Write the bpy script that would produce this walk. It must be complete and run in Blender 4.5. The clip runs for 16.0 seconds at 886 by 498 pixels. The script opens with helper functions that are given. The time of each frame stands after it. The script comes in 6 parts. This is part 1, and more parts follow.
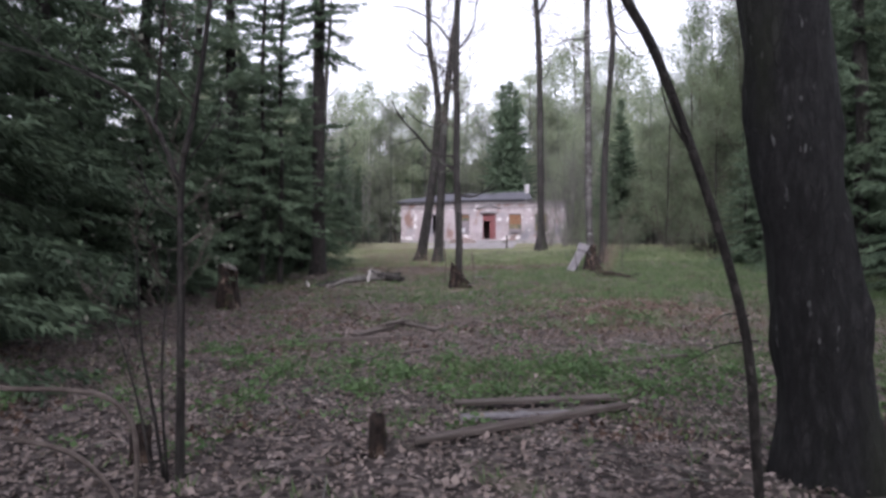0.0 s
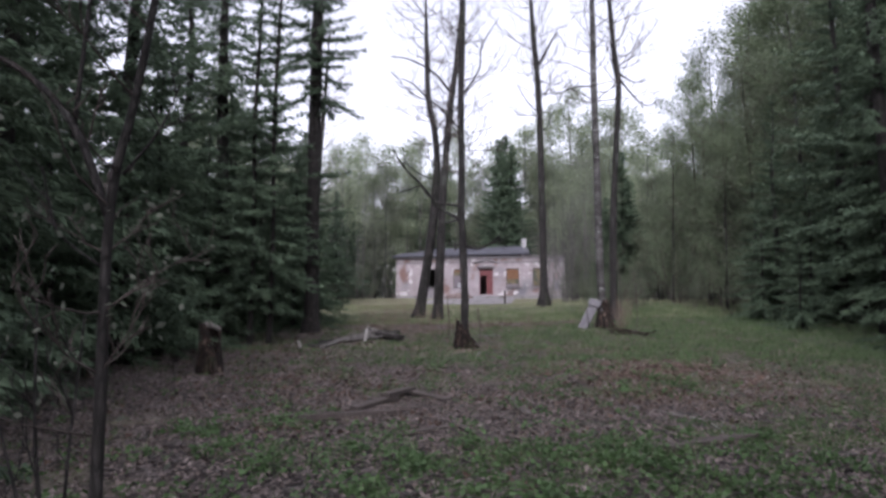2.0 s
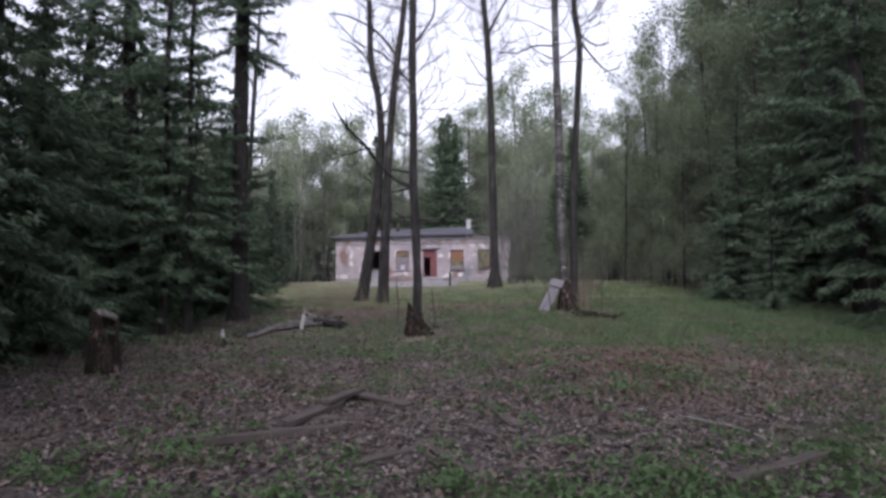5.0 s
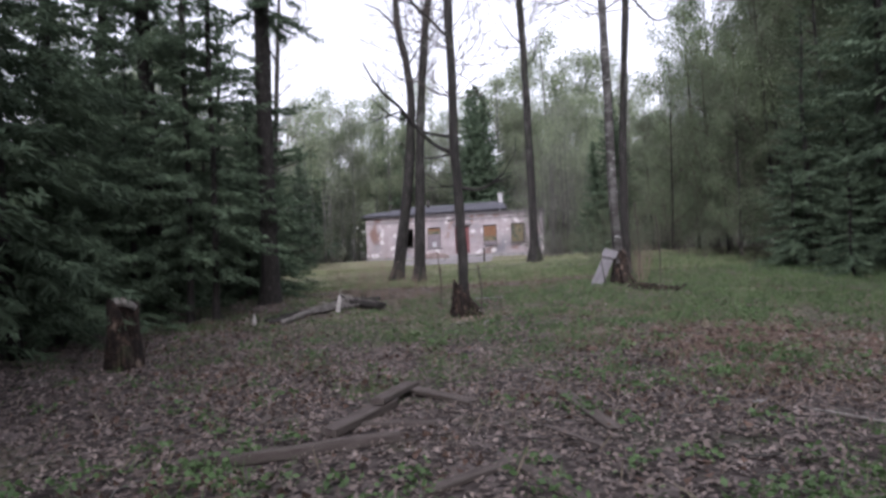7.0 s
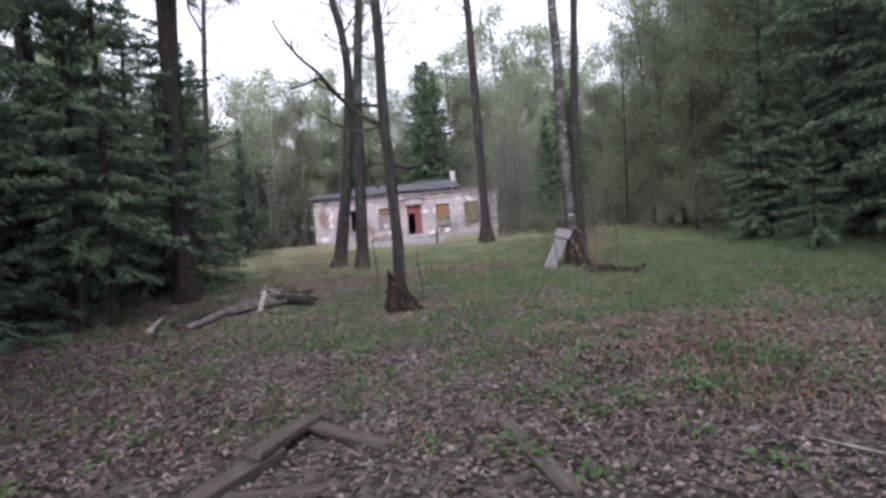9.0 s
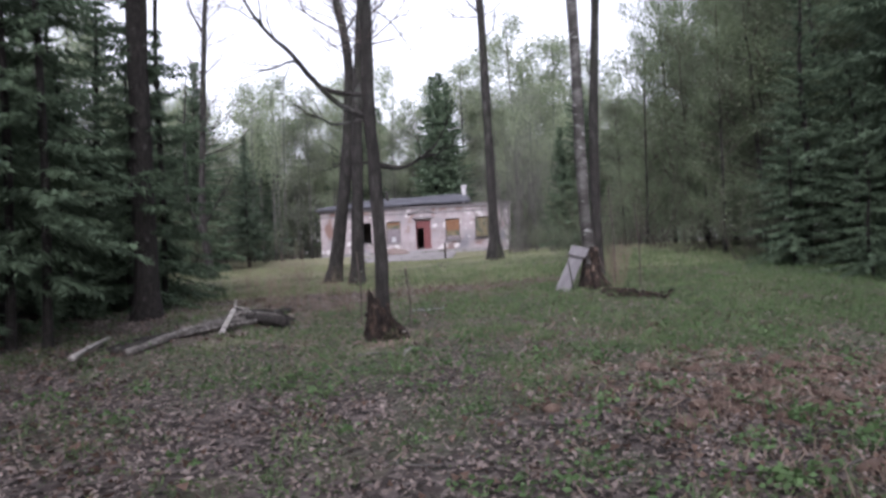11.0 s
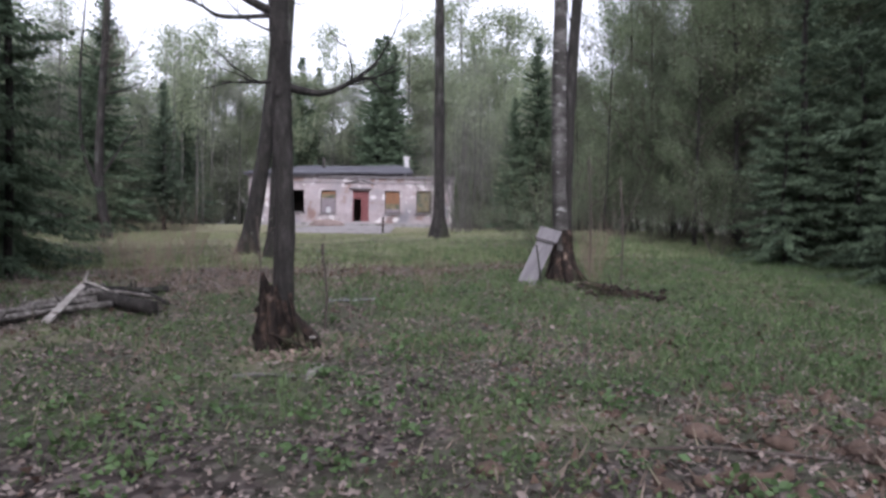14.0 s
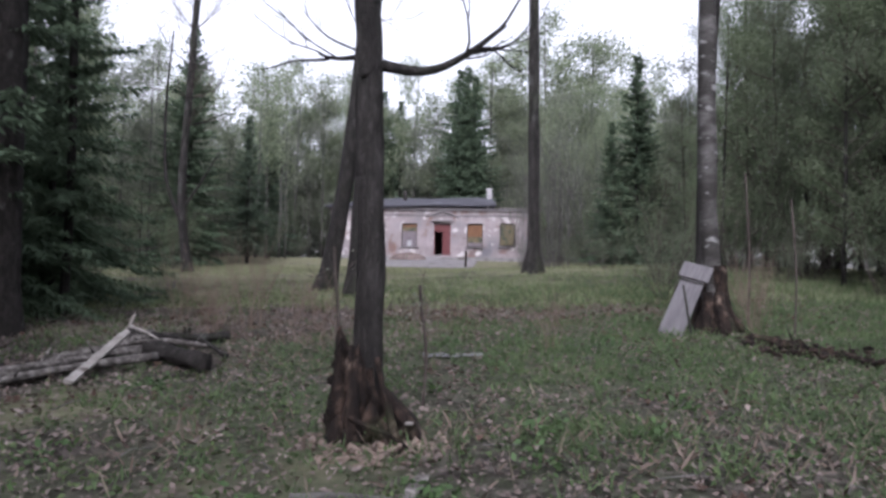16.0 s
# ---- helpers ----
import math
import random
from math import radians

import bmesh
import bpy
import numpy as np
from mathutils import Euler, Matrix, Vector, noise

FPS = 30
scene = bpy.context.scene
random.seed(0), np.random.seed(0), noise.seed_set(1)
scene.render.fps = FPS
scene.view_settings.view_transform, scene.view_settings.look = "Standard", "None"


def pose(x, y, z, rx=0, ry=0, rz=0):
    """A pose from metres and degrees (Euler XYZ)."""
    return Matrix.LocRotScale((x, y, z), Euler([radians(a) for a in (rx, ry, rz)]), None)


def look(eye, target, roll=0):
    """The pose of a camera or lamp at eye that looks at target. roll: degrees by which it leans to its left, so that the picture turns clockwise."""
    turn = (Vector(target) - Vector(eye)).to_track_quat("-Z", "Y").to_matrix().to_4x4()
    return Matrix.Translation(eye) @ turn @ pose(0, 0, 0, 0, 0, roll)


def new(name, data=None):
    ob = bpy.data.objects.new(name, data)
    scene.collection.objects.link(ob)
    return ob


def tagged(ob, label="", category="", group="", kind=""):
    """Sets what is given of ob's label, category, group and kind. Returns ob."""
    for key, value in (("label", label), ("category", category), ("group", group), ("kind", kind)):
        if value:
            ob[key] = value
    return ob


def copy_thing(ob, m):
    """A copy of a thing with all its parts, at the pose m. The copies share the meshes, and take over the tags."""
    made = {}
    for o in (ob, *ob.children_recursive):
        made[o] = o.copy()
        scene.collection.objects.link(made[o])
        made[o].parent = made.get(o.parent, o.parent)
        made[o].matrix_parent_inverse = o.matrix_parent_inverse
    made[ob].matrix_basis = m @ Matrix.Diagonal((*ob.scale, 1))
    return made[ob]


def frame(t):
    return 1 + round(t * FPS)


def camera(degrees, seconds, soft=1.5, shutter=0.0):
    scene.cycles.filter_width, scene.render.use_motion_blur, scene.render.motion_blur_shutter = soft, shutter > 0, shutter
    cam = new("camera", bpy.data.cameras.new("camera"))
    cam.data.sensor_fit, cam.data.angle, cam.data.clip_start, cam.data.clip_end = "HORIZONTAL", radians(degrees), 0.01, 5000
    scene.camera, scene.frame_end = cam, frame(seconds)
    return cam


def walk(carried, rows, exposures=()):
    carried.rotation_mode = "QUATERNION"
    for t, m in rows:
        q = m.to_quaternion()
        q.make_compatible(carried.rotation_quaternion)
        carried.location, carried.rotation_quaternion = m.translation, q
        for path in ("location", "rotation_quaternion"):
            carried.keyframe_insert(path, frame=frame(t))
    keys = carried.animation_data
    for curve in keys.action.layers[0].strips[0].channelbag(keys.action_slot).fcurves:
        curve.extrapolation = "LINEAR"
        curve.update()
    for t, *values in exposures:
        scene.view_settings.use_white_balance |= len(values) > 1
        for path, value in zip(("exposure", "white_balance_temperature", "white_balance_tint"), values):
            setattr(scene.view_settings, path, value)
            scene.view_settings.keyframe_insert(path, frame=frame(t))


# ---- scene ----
cam = camera(70.1, 16.0, soft=3.0)
METRES, EYE, TILT, LEAN, TURN = 14.4, 1.5, -2.5, 0.0, 0.0
ROWS = [
    (0.0, 0.0, 0.0, 0.0, -0.01, 2.76, -0.11),
    (0.5, 0.0001, 0.0299, -0.0019, -2.83, 3.26, 0.29),
    (1.0, -0.0026, 0.0485, 0.0067, -3.38, 3.17, -0.11),
    (1.5, -0.0163, 0.0731, 0.0066, -2.19, 5.82, -0.09),
    (2.0, -0.0214, 0.0982, 0.0066, -0.64, 7.77, 0.03),
    (2.5, -0.023, 0.1225, 0.0074, -2.59, 8.66, 1.53),
    (3.0, -0.034, 0.1513, 0.006, -7.25, 6.72, 0.84),
    (5.5, -0.035, 0.2785, 0.0119, -4.86, 6.2, 0.76),
    (6.0, -0.0394, 0.3023, 0.0142, -0.7, 6.2, 2.01),
    (6.5, -0.0538, 0.3265, 0.014, 1.54, 5.79, 1.66),
    (7.0, -0.053, 0.3523, 0.0135, -3.29, 4.23, 2.53),
    (7.5, -0.0436, 0.3796, 0.0209, -1.37, 3.64, 4.46),
    (8.0, -0.0349, 0.4045, 0.0159, -4.77, 3.37, 4.55),
    (8.5, -0.03, 0.4387, 0.0248, -6.45, 1.46, 4.21),
    (9.0, -0.0124, 0.4637, 0.0282, -7.03, 2.13, 4.57),
    (9.5, -0.0022, 0.4913, 0.0262, -6.86, 3.31, 3.83),
    (12.0, 0.0366, 0.6658, 0.0386, -4.16, 3.93, 1.31),
    (12.5, 0.0342, 0.7031, 0.0389, -2.81, 5.75, -0.06),
    (13.0, 0.0396, 0.7459, 0.0362, -5.52, 4.66, -0.47),
    (13.5, 0.046, 0.7766, 0.0382, -9.04, 1.6, 0.0),
    (14.0, 0.0525, 0.8096, 0.0439, -11.77, 1.34, -0.26),
    (14.5, 0.0611, 0.8436, 0.0465, -6.46, 3.19, -0.32),
    (15.0, 0.0576, 0.8795, 0.0432, -4.03, 4.82, -1.02),
    (15.5, 0.0509, 0.9176, 0.0492, -8.47, 5.37, -1.31),
    (16.0, 0.0431, 0.9612, 0.0528, -4.79, 4.35, -0.85),
]
walk(cam, [(t, pose(0, 0, EYE, TILT, LEAN, TURN) @ pose(METRES * x, METRES * y, METRES * z, 90 + pitch, roll, yaw)) for t, x, y, z, yaw, pitch, roll in ROWS],
     exposures=[(0.0, 1.5, 6000, 22), (1.0, 1.46, 6000, 22), (2.0, 1.1, 5950, 22), (3.0, 0.88, 5900, 23), (5.5, 1.08, 5900, 22), (7.0, 1.28, 6000, 21), (9.0, 1.49, 6000, 21), (12.5, 1.3, 5950, 21), (13.2, 1.26, 5950, 21), (14.0, 1.37, 5950, 21), (16.0, 1.22, 5900, 21)])

# ---------------------------------------------------------------- light
world = bpy.data.worlds.new("overcast_evening")
scene.world = world
world.use_nodes = True
wn, wl = world.node_tree.nodes, world.node_tree.links
SUN_EL, SUN_AZ = radians(42), radians(190)
sky = wn.new("ShaderNodeTexSky")
sky.sky_type, sky.sun_disc = "NISHITA", False
sky.sun_elevation, sky.sun_rotation = SUN_EL, SUN_AZ
sky.air_density, sky.dust_density, sky.ozone_density = 1.4, 4.0, 1.0
grey = wn.new("ShaderNodeHueSaturation")
grey.inputs["Saturation"].default_value = 0.16
grey.inputs["Value"].default_value = 1.0
wl.new(sky.outputs["Color"], grey.inputs["Color"])
wl.new(grey.outputs["Color"], wn["Background"].inputs["Color"])
wn["Background"].inputs["Strength"].default_value = 0.15
sun_data = bpy.data.lights.new("sun", "SUN")
sun_data.energy, sun_data.angle, sun_data.color = 0.6, radians(40), (1.0, 0.96, 0.92)
sun = new("sun", sun_data)
sun.matrix_world = look((0, 0, 60), (60 * math.cos(SUN_EL) * math.sin(SUN_AZ) * -1, 60 * math.cos(SUN_EL) * math.cos(SUN_AZ) * -1, 60 - 60 * math.sin(SUN_EL)))


# ---------------------------------------------------------------- materials
def material(name, colors, scale=6.0, rough=0.85, bump=0.4, stretch=(1, 1, 1), detail=8.0, spots=None, vary=0.0, through_light=0.0, furrow=0.0, gloss=0.25):
    """Noise between colours; spots: (colour, scale, low, high) laid over; vary: random brightness by piece or object."""
    m = bpy.data.materials.new(name)
    m.use_nodes = True
    n, l = m.node_tree.nodes, m.node_tree.links
    b = n["Principled BSDF"]
    b.inputs["Roughness"].default_value = rough
    b.inputs["Specular IOR Level"].default_value = gloss
    tc = n.new("ShaderNodeTexCoord")
    mp = n.new("ShaderNodeMapping")
    mp.inputs["Scale"].default_value = stretch
    l.new(tc.outputs["Object"], mp.inputs["Vector"])
    tex = n.new("ShaderNodeTexNoise")
    tex.inputs["Scale"].default_value, tex.inputs["Detail"].default_value = scale, detail
    tex.inputs["Roughness"].default_value = 0.65
    l.new(mp.outputs["Vector"], tex.inputs["Vector"])
    ramp = n.new("ShaderNodeValToRGB")
    ramp.color_ramp.elements[0].position, ramp.color_ramp.elements[1].position = 0.3, 0.7
    ramp.color_ramp.elements[0].color = (*colors[0], 1)
    ramp.color_ramp.elements[1].color = (*colors[-1], 1)
    for i, c in enumerate(colors[1:-1]):
        ramp.color_ramp.elements.new(0.3 + 0.4 * (i + 1) / (len(colors) - 1)).color = (*c, 1)
    l.new(tex.outputs["Fac"], ramp.inputs["Fac"])
    col = ramp.outputs["Color"]

    def mix(fac, a, c2, blend="MIX"):
        x = n.new("ShaderNodeMix")
        x.data_type, x.blend_type = "RGBA", blend
        if isinstance(fac, float):
            x.inputs["Factor"].default_value = fac
        else:
            l.new(fac, x.inputs["Factor"])
        l.new(a, x.inputs["A"])
        if isinstance(c2, tuple):
            x.inputs["B"].default_value = (*c2, 1)
        else:
            l.new(c2, x.inputs["B"])
        return x.outputs["Result"]

    for colour, sc, low, high in spots or ():
        t2 = n.new("ShaderNodeTexNoise")
        t2.inputs["Scale"].default_value, t2.inputs["Detail"].default_value = sc, 6.0
        l.new(mp.outputs["Vector"], t2.inputs["Vector"])
        r2 = n.new("ShaderNodeMapRange")
        r2.inputs["From Min"].default_value, r2.inputs["From Max"].default_value = low, high
        l.new(t2.outputs["Fac"], r2.inputs["Value"])
        col = mix(r2.outputs["Result"], col, colour)
    height_out = tex.outputs["Fac"]
    if furrow:
        cell = n.new("ShaderNodeTexVoronoi")
        cell.feature = "DISTANCE_TO_EDGE"
        cell.inputs["Scale"].default_value = furrow
        warp = n.new("ShaderNodeVectorMath")
        warp.operation = "MULTIPLY_ADD"
        l.new(tex.outputs["Color"], warp.inputs[0])
        warp.inputs[1].default_value = (0.09, 0.09, 0.09)
        l.new(mp.outputs["Vector"], warp.inputs[2])
        l.new(warp.outputs["Vector"], cell.inputs["Vector"])
        crack = n.new("ShaderNodeMapRange")
        crack.inputs["From Max"].default_value = 0.22
        crack.inputs["To Min"].default_value, crack.inputs["To Max"].default_value = 0.72, 1.04
        l.new(cell.outputs["Distance"], crack.inputs["Value"])
        dark = n.new("ShaderNodeHueSaturation")
        l.new(col, dark.inputs["Color"])
        l.new(crack.outputs["Result"], dark.inputs["Value"])
        col = dark.outputs["Color"]
        height_out = crack.outputs["Result"]
    if vary:
        info, geo = n.new("ShaderNodeObjectInfo"), n.new("ShaderNodeNewGeometry")
        add = n.new("ShaderNodeMath")
        add.operation = "ADD"
        l.new(info.outputs["Random"], add.inputs[0])
        l.new(geo.outputs["Random Per Island"], add.inputs[1])
        rng = n.new("ShaderNodeMapRange")
        rng.inputs["From Max"].default_value = 2.0
        rng.inputs["To Min"].default_value, rng.inputs["To Max"].default_value = 1 - vary, 1 + vary
        l.new(add.outputs["Value"], rng.inputs["Value"])
        hs = n.new("ShaderNodeHueSaturation")
        l.new(col, hs.inputs["Color"])
        l.new(rng.outputs["Result"], hs.inputs["Value"])
        col = hs.outputs["Color"]
    l.new(col, b.inputs["Base Color"])
    if bump:
        bp = n.new("ShaderNodeBump")
        bp.inputs["Strength"].default_value, bp.inputs["Distance"].default_value = bump, 0.03
        l.new(height_out, bp.inputs["Height"])
        l.new(bp.outputs["Normal"], b.inputs["Normal"])
    if through_light:
        tr, ms = n.new("ShaderNodeBsdfTranslucent"), n.new("ShaderNodeMixShader")
        l.new(col, tr.inputs["Color"])
        ms.inputs["Fac"].default_value = through_light
        l.new(b.outputs["BSDF"], ms.inputs[1])
        l.new(tr.outputs["BSDF"], ms.inputs[2])
        l.new(ms.outputs["Shader"], n["Material Output"].inputs["Surface"])
    return m


BARK = material("bark_grey", [(0.009, 0.008, 0.0078), (0.026, 0.0235, 0.022), (0.052, 0.048, 0.046)], 9, 0.95, 1.0, (1, 1, 0.3), spots=[((0.086, 0.088, 0.082), 3.0, 0.6, 0.72), ((0.027, 0.032, 0.017), 1.3, 0.55, 0.75)], furrow=30)
BARK_DARK = material("bark_spruce", [(0.009, 0.008, 0.007), (0.024, 0.021, 0.0195), (0.043, 0.039, 0.036)], 14, 0.95, 1.0, (1, 1, 0.45), spots=[((0.087, 0.090, 0.082), 7.0, 0.64, 0.74)], furrow=34)
BARK_OLD = material("bark_old_furrowed", [(0.004, 0.004, 0.0043), (0.010, 0.0098, 0.0102), (0.024, 0.0238, 0.0245)], 16, 0.95, 1.0, (1, 1, 0.3), spots=[((0.105, 0.110, 0.108), 17.0, 0.66, 0.71), ((0.015, 0.018, 0.010), 1.5, 0.55, 0.7)], furrow=24)
BARK_BIRCH = material("bark_birch", [(0.119, 0.114, 0.112), (0.071, 0.068, 0.065), (0.023, 0.021, 0.020)], 4.0, 0.85, 0.8, (1.2, 1.2, 2.6), spots=[((0.026, 0.024, 0.022), 1.4, 0.42, 0.56), ((0.179, 0.177, 0.175), 4.0, 0.6, 0.68)])
BARK_PALE = material("bark_pale_pole", [(0.128, 0.123, 0.117), (0.085, 0.082, 0.076), (0.047, 0.044, 0.041)], 4.0, 0.85, 0.3, (1, 1, 1.6))
FLAKING = material("flaking_bark", [(0.03, 0.026, 0.024), (0.1, 0.092, 0.085), (0.26, 0.245, 0.23)], 10, 0.9, 0.8, (1, 1, 1), furrow=9)
SHOOT = material("dead_shoots", [(0.12, 0.088, 0.068), (0.2, 0.155, 0.125)], 6, 0.85, 0.1)
BRACKEN = material("dead_bracken", [(0.103, 0.077, 0.062), (0.207, 0.163, 0.136)], 2, 0.85, 0.0, vary=0.4)
SCRAP = material("dull_sheeting", [(0.1, 0.1, 0.105), (0.2, 0.2, 0.21)], 4, 0.6, 0.1)
TWIG = material("twig_brown", [(0.035, 0.027, 0.024), (0.087, 0.073, 0.065)], 12, 0.9, 0.2)
ROT = material("rotten_wood", [(0.004, 0.0035, 0.0035), (0.018, 0.012, 0.0095), (0.074, 0.050, 0.038)], 11, 0.95, 1.0, (1, 1, 0.55), spots=[((0.16, 0.125, 0.1), 5.5, 0.62, 0.72), ((0.03, 0.035, 0.015), 2.2, 0.58, 0.72)], furrow=12)
NEEDLE = material("spruce_needles", [(0.042, 0.061, 0.042), (0.078, 0.110, 0.071), (0.110, 0.150, 0.094)], 1.2, 0.85, 0.0, vary=0.22, through_light=0.2, gloss=0.08)
NEEDLE_FAR = material("spruce_needles_pale", [(0.050, 0.074, 0.050), (0.090, 0.124, 0.082)], 1.2, 0.75, 0.0, vary=0.3, through_light=0.12)
# LEAF and LEAF_DULL are paled: the far wood's haze is put into their colour
LEAF = material("hazed_spring_leaves", [(0.160, 0.198, 0.124), (0.215, 0.254, 0.168), (0.265, 0.300, 0.212)], 0.8, 0.8, 0.0, vary=0.14, through_light=0.5, gloss=0.1)
LEAF_DULL = material("hazed_budding_leaves", [(0.150, 0.164, 0.130), (0.205, 0.218, 0.176)], 0.8, 0.8, 0.0, vary=0.14, through_light=0.5, gloss=0.1)
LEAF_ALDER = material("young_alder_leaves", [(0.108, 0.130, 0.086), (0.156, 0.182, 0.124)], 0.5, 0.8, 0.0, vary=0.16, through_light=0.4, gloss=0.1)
LEAF_EDGE = material("wood_edge_leaves", [(0.122, 0.156, 0.094), (0.176, 0.214, 0.134)], 0.5, 0.8, 0.0, vary=0.16, through_light=0.4, gloss=0.1)
LOWGREEN = material("low_green_leaves", [(0.034, 0.058, 0.024), (0.066, 0.097, 0.040), (0.100, 0.136, 0.055)], 2, 0.7, 0.0, vary=0.4, through_light=0.2)
MEADOW = material("pale_meadow_grass", [(0.124, 0.145, 0.076), (0.204, 0.218, 0.124)], 0.6, 0.75, 0.0, vary=0.3, through_light=0.2)
LITTER = material("dry_leaves", [(0.074, 0.056, 0.047), (0.140, 0.112, 0.100), (0.228, 0.192, 0.178)], 3, 0.85, 0.0, vary=0.45)
LITTER_BROWN = material("brown_leaf_mould", [(0.036, 0.023, 0.018), (0.078, 0.050, 0.038), (0.130, 0.088, 0.068)], 3, 0.9, 0.0, vary=0.4)
GRASS = material("spring_grass", [(0.054, 0.088, 0.038), (0.094, 0.138, 0.061)], 2, 0.7, 0.0, vary=0.35, through_light=0.25)
GRASS_DRY = material("dry_grass", [(0.119, 0.101, 0.074), (0.179, 0.160, 0.120)], 2, 0.8, 0.0, vary=0.3)
HERB = material("ground_elder", [(0.048, 0.088, 0.034), (0.090, 0.146, 0.058)], 2, 0.6, 0.0, vary=0.35, through_light=0.25)
BOARD = material("weathered_board", [(0.037, 0.029, 0.025), (0.068, 0.056, 0.051), (0.106, 0.093, 0.087)], 7, 0.9, 0.6, (0.35, 4, 4), spots=[((0.037, 0.031, 0.025), 1.5, 0.52, 0.7)])
BOARD_GREY = material("grey_painted_board", [(0.075, 0.071, 0.075), (0.112, 0.106, 0.112), (0.143, 0.137, 0.143)], 5, 0.85, 0.4, (4, 4, 0.4))
BARE_WOOD = material("barkless_wood", [(0.141, 0.128, 0.114), (0.212, 0.199, 0.185), (0.279, 0.265, 0.252)], 8, 0.85, 0.4, (1, 1, 1), spots=[((0.060, 0.051, 0.044), 5, 0.58, 0.7)])
PLASTER = material("peeling_plaster", [(0.165, 0.138, 0.138), (0.235, 0.205, 0.210), (0.290, 0.262, 0.268)], 0.9, 0.92, 0.35, spots=[((0.114, 0.101, 0.108), 1.1, 0.6, 0.74), ((0.079, 0.070, 0.075), 3.2, 0.66, 0.78), ((0.148, 0.096, 0.081), 0.65, 0.56, 0.66), ((0.128, 0.125, 0.137), 0.45, 0.5, 0.7), ((0.40, 0.375, 0.372), 1.1, 0.58, 0.64)])
TRIMPLASTER = material("grimy_moulding", [(0.110, 0.101, 0.105), (0.181, 0.169, 0.175)], 2.0, 0.92, 0.4, spots=[((0.075, 0.059, 0.056), 1.2, 0.58, 0.7)])
CONCRETE = material("stained_concrete", [(0.129, 0.123, 0.123), (0.211, 0.202, 0.204)], 2.2, 0.92, 0.5, spots=[((0.090, 0.083, 0.075), 1.0, 0.52, 0.68)])
ROOF = material("roofing_felt", [(0.035, 0.035, 0.042), (0.075, 0.075, 0.088)], 1.6, 0.8, 0.4, spots=[((0.10, 0.10, 0.115), 0.7, 0.55, 0.75)])
CHAR = material("dark_roof_timber", [(0.02, 0.018, 0.018), (0.05, 0.045, 0.043)], 6, 0.9, 0.4)
DOORRED = material("red_brown_door_paint", [(0.075, 0.024, 0.026), (0.11, 0.036, 0.037), (0.15, 0.062, 0.06)], 4, 0.7, 0.2, (4, 4, 0.5))
ORANGE = material("orange_fibreboard", [(0.100, 0.050, 0.027), (0.165, 0.088, 0.047)], 3, 0.8, 0.2, (3, 3, 0.6))
YELLOW = material("ochre_board", [(0.078, 0.066, 0.038), (0.131, 0.112, 0.069)], 2.5, 0.8, 0.2, spots=[((0.045, 0.053, 0.040), 1.4, 0.5, 0.62)])
PURPLE = material("grey_board", [(0.1, 0.085, 0.095), (0.16, 0.14, 0.15)], 3, 0.8, 0.2)
PALE = material("white_sheet", [(0.225, 0.225, 0.234), (0.293, 0.293, 0.302)], 3, 0.7, 0.1)
LIME = material("limewashed_brick", [(0.289, 0.283, 0.291), (0.405, 0.399, 0.412)], 3, 0.9, 0.4, spots=[((0.058, 0.052, 0.054), 2.2, 0.57, 0.63)])
INSIDE = material("sooty_inside_wall", [(0.06, 0.055, 0.05), (0.12, 0.11, 0.1)], 2, 0.95, 0.2)
RUBBLE = material("brick_rubble", [(0.060, 0.046, 0.042), (0.150, 0.118, 0.108)], 3, 0.95, 0.5, vary=0.3)
EARTH = material("dug_earth", [(0.045, 0.03, 0.023), (0.1, 0.07, 0.055)], 8, 0.95, 0.6)


